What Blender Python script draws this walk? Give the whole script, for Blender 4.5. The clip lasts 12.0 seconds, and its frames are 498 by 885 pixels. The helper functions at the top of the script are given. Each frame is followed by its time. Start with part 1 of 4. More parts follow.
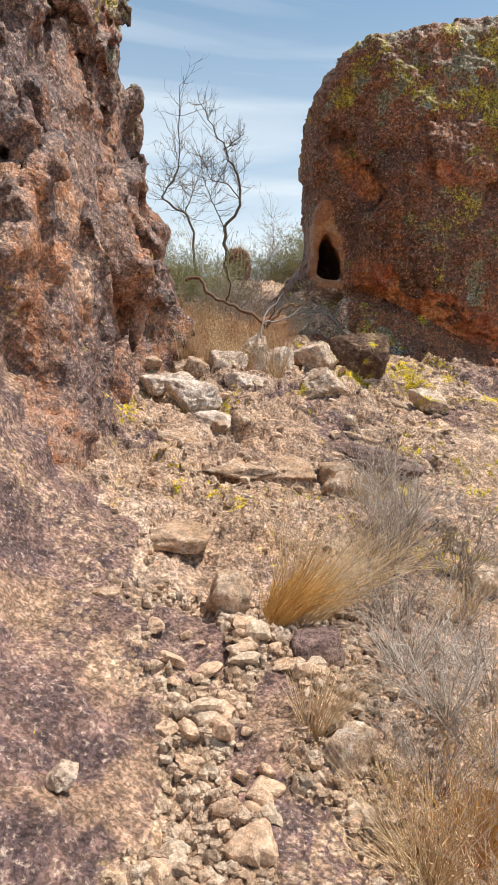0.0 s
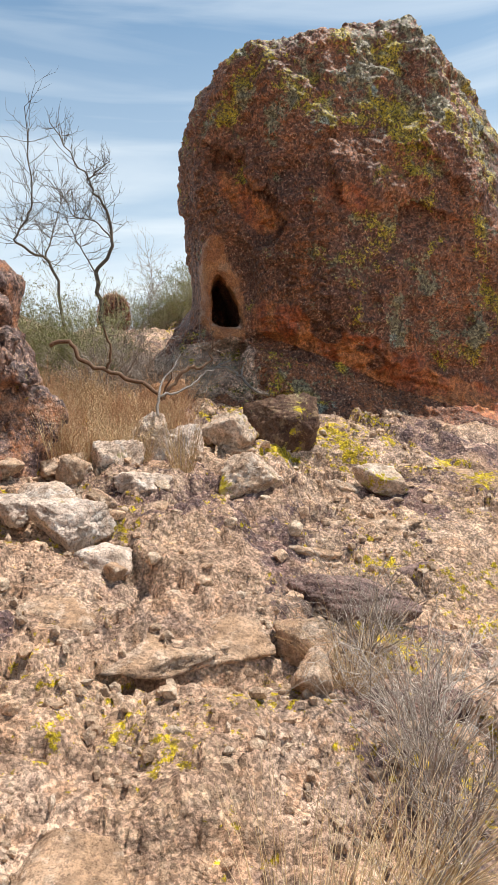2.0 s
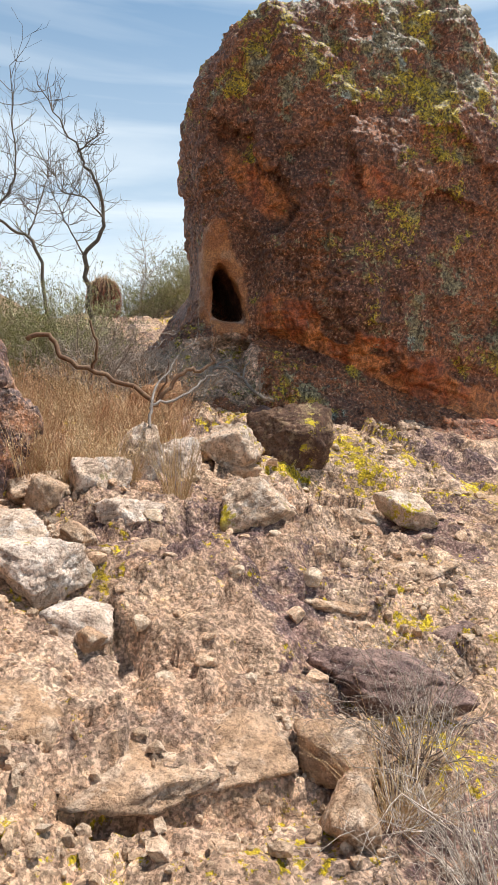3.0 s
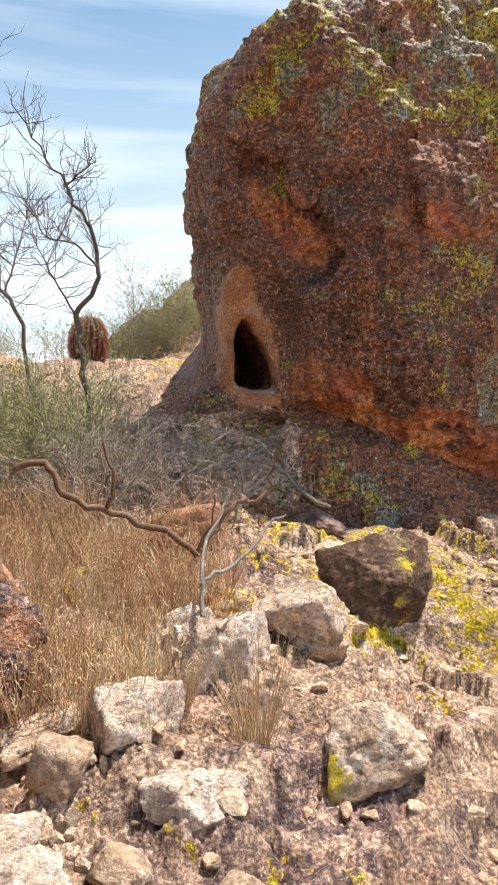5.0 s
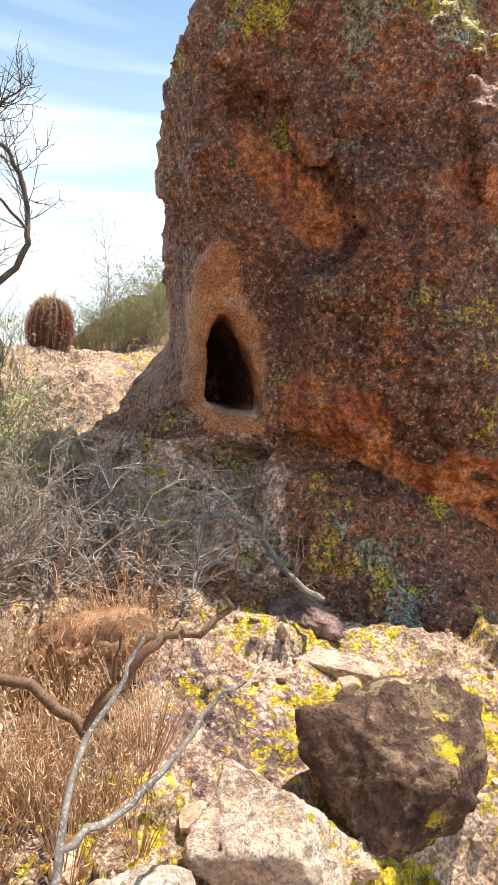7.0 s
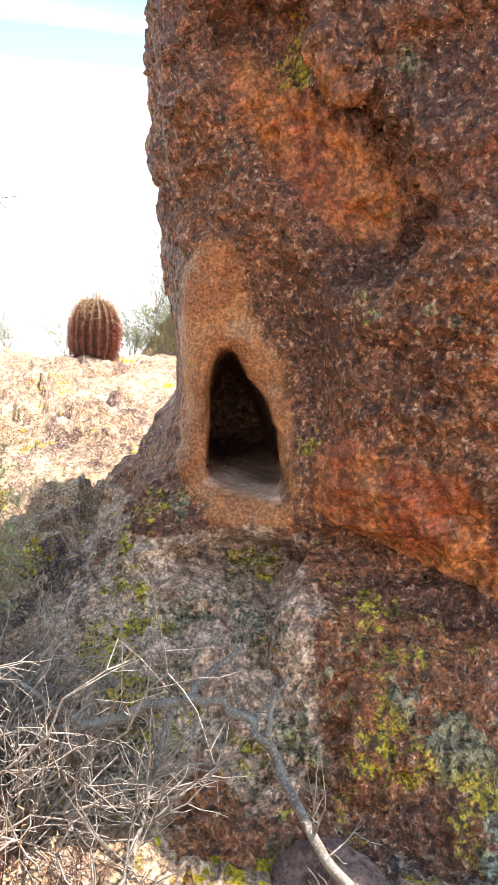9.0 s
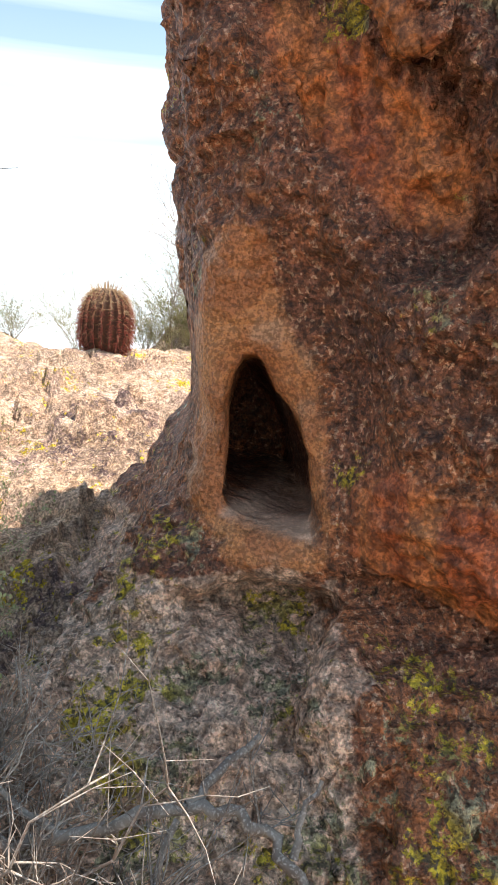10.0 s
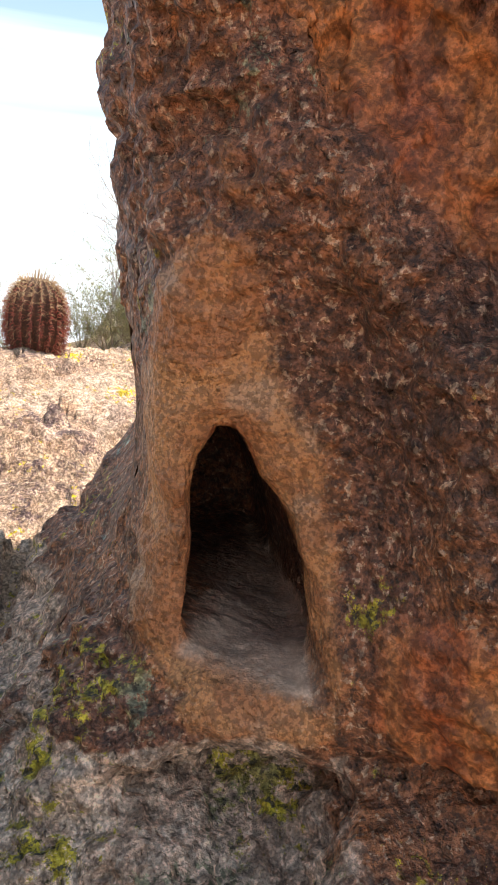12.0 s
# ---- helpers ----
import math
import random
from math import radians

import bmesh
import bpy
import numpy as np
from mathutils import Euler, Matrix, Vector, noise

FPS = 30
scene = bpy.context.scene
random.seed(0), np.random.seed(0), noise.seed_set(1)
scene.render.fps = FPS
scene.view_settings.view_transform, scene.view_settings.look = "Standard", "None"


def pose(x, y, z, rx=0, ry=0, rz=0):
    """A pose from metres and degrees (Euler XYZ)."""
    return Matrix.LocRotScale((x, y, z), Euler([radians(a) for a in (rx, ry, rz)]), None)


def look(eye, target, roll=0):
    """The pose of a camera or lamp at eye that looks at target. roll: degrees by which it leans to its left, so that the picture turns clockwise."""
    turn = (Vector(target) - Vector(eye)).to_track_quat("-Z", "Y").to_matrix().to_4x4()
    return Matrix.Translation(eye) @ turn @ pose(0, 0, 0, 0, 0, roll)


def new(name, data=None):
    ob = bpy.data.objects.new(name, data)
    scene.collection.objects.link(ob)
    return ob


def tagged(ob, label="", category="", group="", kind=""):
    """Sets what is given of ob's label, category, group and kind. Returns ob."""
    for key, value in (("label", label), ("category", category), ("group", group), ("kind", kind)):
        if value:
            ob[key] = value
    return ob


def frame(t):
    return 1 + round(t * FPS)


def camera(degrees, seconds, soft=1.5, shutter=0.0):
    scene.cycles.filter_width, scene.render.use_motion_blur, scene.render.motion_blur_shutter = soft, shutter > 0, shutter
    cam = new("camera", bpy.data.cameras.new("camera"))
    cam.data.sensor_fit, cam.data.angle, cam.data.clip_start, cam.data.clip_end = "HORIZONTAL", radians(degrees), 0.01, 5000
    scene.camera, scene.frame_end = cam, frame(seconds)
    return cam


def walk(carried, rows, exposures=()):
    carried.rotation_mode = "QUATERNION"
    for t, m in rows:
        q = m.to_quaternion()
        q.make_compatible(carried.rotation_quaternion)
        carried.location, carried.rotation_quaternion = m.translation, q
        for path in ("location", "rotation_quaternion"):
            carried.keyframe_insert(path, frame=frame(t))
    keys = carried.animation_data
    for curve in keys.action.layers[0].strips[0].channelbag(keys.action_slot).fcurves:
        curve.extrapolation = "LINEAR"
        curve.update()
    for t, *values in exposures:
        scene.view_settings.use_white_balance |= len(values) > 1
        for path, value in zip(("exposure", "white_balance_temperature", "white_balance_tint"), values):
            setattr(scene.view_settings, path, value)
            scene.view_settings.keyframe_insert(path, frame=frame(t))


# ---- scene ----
cam = camera(38.9, 12.0, soft=1.0)
METRES, EYE, TILT, LEAN, TURN = 8.0, 1.5, -4.0, -2.0, 0.0
ROWS = [
    (0.0, 0.0, 0.0, 0.0, 0.0, 0.0, -0.0),
    (0.5, 0.0042, 0.0237, 0.0101, -2.78, 1.5, 3.03),
    (1.0, 0.01, 0.0707, 0.0316, -0.83, 1.94, 0.24),
    (1.5, 0.0051, 0.1208, 0.0398, -2.48, 2.4, 3.07),
    (2.0, -0.0065, 0.1811, 0.0603, -8.81, 2.34, 5.65),
    (2.5, -0.0114, 0.2133, 0.0819, -11.85, 2.74, 4.57),
    (3.0, -0.0053, 0.2632, 0.0862, -9.93, 1.31, 3.67),
    (5.0, -0.0282, 0.4182, 0.1809, -11.97, 1.43, 5.37),
    (5.5, -0.0133, 0.4597, 0.1935, -12.6, 1.14, 6.32),
    (6.0, -0.0052, 0.4921, 0.2061, -12.83, 0.23, 4.32),
    (6.5, 0.0041, 0.5402, 0.2087, -13.37, 1.2, 1.91),
    (8.5, 0.0943, 0.6852, 0.2617, -7.95, -1.54, 4.71),
    (9.0, 0.1032, 0.7305, 0.2754, -3.56, -1.33, 3.61),
    (9.5, 0.1051, 0.7534, 0.2882, -4.21, -3.01, 3.27),
    (10.0, 0.102, 0.7849, 0.2874, -2.44, -1.93, 2.1),
    (10.5, 0.1164, 0.8197, 0.2929, 2.29, 0.64, 1.54),
    (11.0, 0.1173, 0.8418, 0.303, 3.62, 0.61, 1.64),
    (11.5, 0.0977, 0.8612, 0.305, 0.34, -1.61, 1.15),
    (12.0, 0.0987, 0.8734, 0.3194, -7.08, -3.64, 1.3),
]
SHIFTS = [(0.0, 0.15), (3.0, 0.24), (5.0, 0.5), (6.5, 0.55), (8.5, 1.5), (9.5, 1.2), (10.5, 0.6), (11.3, 0.4), (12.0, 0.85)]
walk(cam, [(t, pose(0, 0, EYE, TILT, LEAN, TURN) @ pose(METRES * x, METRES * y, METRES * z, 90 + pitch, roll, yaw)) for t, x, y, z, yaw, pitch, roll in ROWS], SHIFTS)

# ---- sky and sun ----
SUN_WAY = Vector((0.38, 0.045, 1.0)).normalized()


def make_world():
    w = bpy.data.worlds.new("desert_sky")
    scene.world = w
    w.use_nodes = True
    nt = w.node_tree
    nt.nodes.clear()
    out = nt.nodes.new("ShaderNodeOutputWorld")
    bg = nt.nodes.new("ShaderNodeBackground")
    sky = nt.nodes.new("ShaderNodeTexSky")
    sky.sky_type, sky.sun_disc = "NISHITA", False
    sky.sun_elevation = math.asin(SUN_WAY.z)
    sky.sun_rotation = math.atan2(SUN_WAY.x, SUN_WAY.y)
    sky.dust_density, sky.ozone_density = 0.8, 0.8
    co = nt.nodes.new("ShaderNodeTexCoord")
    mp = nt.nodes.new("ShaderNodeMapping")
    mp.inputs["Scale"].default_value = (0.8, 1.0, 9.0)
    mp.inputs["Rotation"].default_value = (0.0, 0.12, 0.3)
    nz = nt.nodes.new("ShaderNodeTexNoise")
    nz.inputs["Scale"].default_value, nz.inputs["Detail"].default_value = 1.7, 6.0
    nz.inputs["Roughness"].default_value, nz.inputs["Distortion"].default_value = 0.52, 0.5
    rp = nt.nodes.new("ShaderNodeMapRange")
    rp.inputs["From Min"].default_value, rp.inputs["From Max"].default_value = 0.42, 0.80
    rp.inputs["To Max"].default_value = 0.6
    sep = nt.nodes.new("ShaderNodeSeparateXYZ")
    low = nt.nodes.new("ShaderNodeMapRange")
    low.inputs["From Min"].default_value, low.inputs["From Max"].default_value = 0.55, 0.04
    low.inputs["To Max"].default_value = 0.85
    top = nt.nodes.new("ShaderNodeMath")
    top.operation, top.use_clamp = "ADD", True
    mix = nt.nodes.new("ShaderNodeMix")
    mix.data_type = "RGBA"
    mix.inputs[7].default_value = (6.6, 7.2, 7.6, 1)
    lk = nt.links.new
    lk(co.outputs["Generated"], mp.inputs["Vector"])
    lk(mp.outputs["Vector"], nz.inputs["Vector"])
    lk(nz.outputs["Fac"], rp.inputs["Value"])
    lk(co.outputs["Generated"], sep.inputs["Vector"])
    lk(sep.outputs["Z"], low.inputs["Value"])
    lk(rp.outputs["Result"], top.inputs[0])
    lk(low.outputs["Result"], top.inputs[1])
    lk(top.outputs["Value"], mix.inputs[0])
    hue = nt.nodes.new("ShaderNodeMix")
    hue.data_type, hue.blend_type = "RGBA", "MULTIPLY"
    hue.inputs[0].default_value = 1.0
    hue.inputs[7].default_value = (0.82, 1.04, 1.02, 1)
    lk(sky.outputs["Color"], hue.inputs[6])
    lk(hue.outputs[2], mix.inputs[6])
    lk(mix.outputs[2], bg.inputs["Color"])
    bg.inputs["Strength"].default_value = 0.125
    lk(bg.outputs["Background"], out.inputs["Surface"])


make_world()
sun = new("sun", bpy.data.lights.new("sun", "SUN"))
sun.data.energy, sun.data.angle, sun.data.color = 4.9, radians(0.55), (1.0, 0.92, 0.84)
sun.matrix_world = look(SUN_WAY * 40, (0, 0, 0))


# ---- arrays: noise, signed fields, surfaces ----
def hashed(ix, iy, iz, seed):
    n = (ix.astype(np.int64) * 374761393 + iy.astype(np.int64) * 668265263 + iz.astype(np.int64) * 2147483629 + seed * 97531) & 0xFFFFFFFF
    n = ((n ^ (n >> 13)) * 1274126177) & 0xFFFFFFFF
    n = ((n ^ (n >> 16)) * 2246822519) & 0xFFFFFFFF
    return ((n ^ (n >> 15)) & 0xFFFFFF) / float(0xFFFFFF)


def vnoise(p, seed=0):
    """Value noise in -1..1 at an (n, 3) array."""
    i = np.floor(p).astype(np.int64)
    f = p - i
    f = f * f * f * (f * (f * 6 - 15) + 10)
    x, y, z = i[:, 0], i[:, 1], i[:, 2]
    u, v, w = f[:, 0], f[:, 1], f[:, 2]
    r = 0
    for a in (0, 1):
        for b in (0, 1):
            for c in (0, 1):
                r = r + hashed(x + a, y + b, z + c, seed) * (u if a else 1 - u) * (v if b else 1 - v) * (w if c else 1 - w)
    return r * 2 - 1


def fbm(p, scale, octaves=4, seed=0, gain=0.5):
    r, a = np.zeros(len(p)), 1.0
    for k in range(octaves):
        r += a * vnoise(p * scale + 13.7 * k, seed + k)
        a, scale = a * gain, scale * 2.03
    return r


def ridged(p, scale, octaves=3, seed=0):
    r, a = np.zeros(len(p)), 1.0
    for k in range(octaves):
        r += a * (1 - 2 * np.abs(vnoise(p * scale + 7.1 * k, seed + k)))
        a, scale = a * 0.5, scale * 2.1
    return r


def facets(p, scale, seed=0):
    """Flat tilted chips: a different slope in every cell, in units of the cell's size."""
    q = p * scale
    i = np.floor(q).astype(np.int64)
    best, res = np.full(len(p), 9.0), np.zeros(len(p))
    for a in (-1, 0, 1):
        for b in (-1, 0, 1):
            for c in (-1, 0, 1):
                x, y, z = i[:, 0] + a, i[:, 1] + b, i[:, 2] + c
                o = np.column_stack([x + hashed(x, y, z, seed), y + hashed(x, y, z, seed + 11), z + hashed(x, y, z, seed + 23)])
                o = q - o
                d = (o * o).sum(1)
                s = sum(o[:, k] * (hashed(x, y, z, seed + 51 + k) * 2 - 1) for k in range(3))
                near = d < best
                res = np.where(near, s + 0.5 * (hashed(x, y, z, seed + 61) - 0.5), res)
                best = np.where(near, d, best)
    return res


def smooth(a, b, x):
    t = np.clip((x - a) / (b - a), 0, 1)
    return t * t * (3 - 2 * t)


def smax(a, b, k):
    h = np.clip(0.5 + 0.5 * (a - b) / k, 0, 1)
    return b + (a - b) * h + k * h * (1 - h)


def smin(a, b, k):
    return -smax(-a, -b, k)


def half(p, at, normal):
    """Signed distance to the half space behind the plane at a point."""
    n = np.array(normal, float)
    n /= np.linalg.norm(n)
    return (p - np.array(at)) @ n


def nets(f, lo, h):
    """Surface nets: vertices and quads where the field f changes sign."""
    ins = f < 0
    cnt = sum(ins[a:f.shape[0] - 1 + a, b:f.shape[1] - 1 + b, c:f.shape[2] - 1 + c].astype(np.int8) for a in (0, 1) for b in (0, 1) for c in (0, 1))
    act = np.argwhere((cnt > 0) & (cnt < 8))
    ident = np.full(cnt.shape, -1, np.int64)
    ident[tuple(act.T)] = np.arange(len(act))
    corner = {(a, b, c): f[act[:, 0] + a, act[:, 1] + b, act[:, 2] + c] for a in (0, 1) for b in (0, 1) for c in (0, 1)}
    acc, num = np.zeros((len(act), 3)), np.zeros(len(act))
    for ax in range(3):
        for u in (0, 1):
            for v in (0, 1):
                k0 = [u, v]
                k0.insert(ax, 0)
                k1 = list(k0)
                k1[ax] = 1
                f0, f1 = corner[tuple(k0)], corner[tuple(k1)]
                cr = (f0 < 0) != (f1 < 0)
                t = np.where(cr, f0 / np.where(cr, f0 - f1, 1), 0)
                pt = np.tile(np.array(k0, float), (len(act), 1))
                pt[:, ax] = t
                acc += pt * cr[:, None]
                num += cr
    verts = (act + acc / num[:, None]) * h + lo
    quads = []
    for ax in range(3):
        o1, o2 = [(1, 2), (2, 0), (0, 1)][ax]
        s0 = [slice(None)] * 3
        s1 = [slice(None)] * 3
        s0[ax], s1[ax] = slice(0, -1), slice(1, None)
        a, b = ins[tuple(s0)], ins[tuple(s1)]
        e = np.argwhere(a != b)
        e = e[(e[:, o1] > 0) & (e[:, o2] > 0) & (e[:, o1] < f.shape[o1] - 1) & (e[:, o2] < f.shape[o2] - 1)]
        d1, d2 = np.eye(3, dtype=int)[o1], np.eye(3, dtype=int)[o2]
        q = np.stack([ident[tuple((e - d1 - d2).T)], ident[tuple((e - d2).T)], ident[tuple(e.T)], ident[tuple((e - d1).T)]], 1)
        out = a[tuple(e.T)]
        q[~out] = q[~out][:, ::-1]
        quads.append(q)
    return verts, np.concatenate(quads)


def largest(v, q):
    """Only the largest connected piece of a surface."""
    lab = np.arange(len(v))
    while True:
        m = lab[q].min(1)
        nxt = lab.copy()
        for k in range(4):
            np.minimum.at(nxt, q[:, k], m)
        nxt = nxt[nxt]
        if (nxt == lab).all():
            break
        lab = nxt
    keep = lab == np.bincount(lab).argmax()
    renum = np.cumsum(keep) - 1
    return v[keep], renum[q[keep[q[:, 0]]]]


def finer(v, q, which):
    """The chosen quads in four each; the rest stay as they are."""
    rest, q = q[~which], q[which]
    e = np.sort(np.concatenate([q[:, [0, 1]], q[:, [1, 2]], q[:, [2, 3]], q[:, [3, 0]]]), 1)
    key, inv = np.unique(e[:, 0] * (len(v) + 1) + e[:, 1], return_inverse=True)
    a, b = key // (len(v) + 1), key % (len(v) + 1)
    n, m = len(q), len(v)
    ei = inv.reshape(4, n) + m
    ci = np.arange(n) + m + len(key)
    vv = np.concatenate([v, (v[a] + v[b]) / 2, v[q].mean(1)])
    qq = np.concatenate([rest] + [np.stack([q[:, k], ei[k], ci, ei[k - 1]], 1) for k in range(4)])
    return vv, qq


def normals(v, q):
    n = np.cross(v[q[:, 2]] - v[q[:, 0]], v[q[:, 3]] - v[q[:, 1]])
    r = np.zeros_like(v)
    for k in range(4):
        for c in range(3):
            r[:, c] += np.bincount(q[:, k], n[:, c], len(v))
    return r / np.maximum(np.linalg.norm(r, axis=1, keepdims=True), 1e-9)


def mesh_of(name, v, faces, mat, smooth_shade=True, masks=None, stain=None):
    me = bpy.data.meshes.new(name)
    faces = np.asarray(faces)
    k = faces.shape[1]
    me.vertices.add(len(v))
    me.vertices.foreach_set("co", np.asarray(v, np.float32).ravel())
    me.loops.add(faces.size)
    me.loops.foreach_set("vertex_index", faces.astype(np.int32).ravel())
    me.polygons.add(len(faces))
    me.polygons.foreach_set("loop_start", np.arange(0, faces.size, k, dtype=np.int32))
    me.polygons.foreach_set("use_smooth", np.full(len(faces), smooth_shade))
    if masks is not None:
        at = me.color_attributes.new("mask", "FLOAT_COLOR", "POINT")
        at.data.foreach_set("color", np.column_stack([masks, np.zeros(len(v)) if stain is None else stain]).astype(np.float32).ravel())
    me.update(calc_edges=True)
    me.validate()
    for m in mat if isinstance(mat, (list, tuple)) else (mat,):
        me.materials.append(m)
    return me


# ---- materials ----
class Nodes:
    def __init__(self, name):
        self.mat = bpy.data.materials.new(name)
        self.mat.use_nodes = True
        self.nt = self.mat.node_tree
        self.bsdf = self.nt.nodes["Principled BSDF"]
        self.bsdf.inputs["Specular IOR Level"].default_value = 0.25

    def link(self, a, b):
        self.nt.links.new(a, b)

    def place(self, shared=False):
        if not shared:
            return self.nt.nodes.new("ShaderNodeNewGeometry").outputs["Position"]
        co = self.nt.nodes.new("ShaderNodeTexCoord").outputs["Object"]
        rnd = self.nt.nodes.new("ShaderNodeObjectInfo").outputs["Random"]
        mul = self.nt.nodes.new("ShaderNodeMath")
        mul.operation = "MULTIPLY"
        mul.inputs[1].default_value = 37.0
        self.link(rnd, mul.inputs[0])
        add = self.nt.nodes.new("ShaderNodeVectorMath")
        self.link(co, add.inputs[0])
        self.link(mul.outputs[0], add.inputs[1])
        return add.outputs[0]

    def noise(self, co, scale, detail=4.0, rough=0.55, warp=0.0, squash=None):
        if squash:
            mp = self.nt.nodes.new("ShaderNodeMapping")
            mp.inputs["Scale"].default_value = squash
            self.link(co, mp.inputs["Vector"])
            co = mp.outputs["Vector"]
        n = self.nt.nodes.new("ShaderNodeTexNoise")
        n.inputs["Scale"].default_value, n.inputs["Detail"].default_value = scale, detail
        n.inputs["Roughness"].default_value, n.inputs["Distortion"].default_value = rough, warp
        self.link(co, n.inputs["Vector"])
        return n.outputs["Fac"]

    def voro(self, co, scale, feature="F1"):
        n = self.nt.nodes.new("ShaderNodeTexVoronoi")
        n.feature = feature
        n.inputs["Scale"].default_value = scale
        self.link(co, n.inputs["Vector"])
        return n.outputs["Distance"]

    def grains(self, co, scale, warp=0.9):
        """Knobbly grains of uneven size: 0 in the middle of a grain, more in the gaps."""
        wn = self.nt.nodes.new("ShaderNodeTexNoise")
        wn.inputs["Scale"].default_value, wn.inputs["Detail"].default_value = scale * 0.45, 4.0
        self.link(co, wn.inputs["Vector"])
        sc = self.nt.nodes.new("ShaderNodeVectorMath")
        sc.operation = "SCALE"
        sc.inputs["Scale"].default_value = 2.2 * warp / scale
        self.link(wn.outputs["Color"], sc.inputs[0])
        add = self.nt.nodes.new("ShaderNodeVectorMath")
        self.link(co, add.inputs[0])
        self.link(sc.outputs[0], add.inputs[1])
        n = self.nt.nodes.new("ShaderNodeTexVoronoi")
        n.inputs["Scale"].default_value = scale
        self.link(add.outputs[0], n.inputs["Vector"])
        return n.outputs["Distance"]

    def band(self, v, a, b, lo=0.0, hi=1.0):
        n = self.nt.nodes.new("ShaderNodeMapRange")
        n.interpolation_type = "SMOOTHSTEP"
        for k, x in zip(("From Min", "From Max", "To Min", "To Max"), (a, b, lo, hi)):
            n.inputs[k].default_value = x
        self.link(v, n.inputs["Value"])
        return n.outputs["Result"]

    def math(self, op, a, b=None, clamp=False):
        n = self.nt.nodes.new("ShaderNodeMath")
        n.operation, n.use_clamp = op, clamp
        for k, x in enumerate((a, b)):
            if x is None:
                continue
            if isinstance(x, (int, float)):
                n.inputs[k].default_value = x
            else:
                self.link(x, n.inputs[k])
        return n.outputs[0]

    def mix(self, fac, a, b, blend="MIX"):
        n = self.nt.nodes.new("ShaderNodeMix")
        n.data_type, n.blend_type = "RGBA", blend
        if isinstance(fac, (int, float)):
            n.inputs[0].default_value = fac
        else:
            self.link(fac, n.inputs[0])
        for k, x in ((6, a), (7, b)):
            if isinstance(x, tuple):
                n.inputs[k].default_value = (*x, 1)
            else:
                self.link(x, n.inputs[k])
        return n.outputs[2]

    def vary(self, col, co, scale, lo, hi, detail=8.0, rough=0.75, a=0.38, b=0.62):
        """Scales a colour by mottled noise."""
        return self.mix(1.0, col, self.band(self.noise(co, scale, detail, rough), a, b, lo, hi), "MULTIPLY")

    def mask(self):
        a = self.nt.nodes.new("ShaderNodeAttribute")
        a.attribute_name = "mask"
        s = self.nt.nodes.new("ShaderNodeSeparateColor")
        self.link(a.outputs["Color"], s.inputs["Color"])
        self.stain = a.outputs["Alpha"]
        return s.outputs["Red"], s.outputs["Green"], s.outputs["Blue"]

    def random(self):
        return self.nt.nodes.new("ShaderNodeObjectInfo").outputs["Random"]

    def bump(self, heights):
        """heights: (value, strength, distance)"""
        prev = None
        for v, s, d in heights:
            n = self.nt.nodes.new("ShaderNodeBump")
            n.inputs["Strength"].default_value, n.inputs["Distance"].default_value = s, d
            self.link(v, n.inputs["Height"])
            if prev:
                self.link(prev, n.inputs["Normal"])
            prev = n.outputs["Normal"]
        self.link(prev, self.bsdf.inputs["Normal"])

    def done(self, col, rough=0.9):
        self.link(col, self.bsdf.inputs["Base Color"])
        self.bsdf.inputs["Roughness"].default_value = rough
        return self.mat


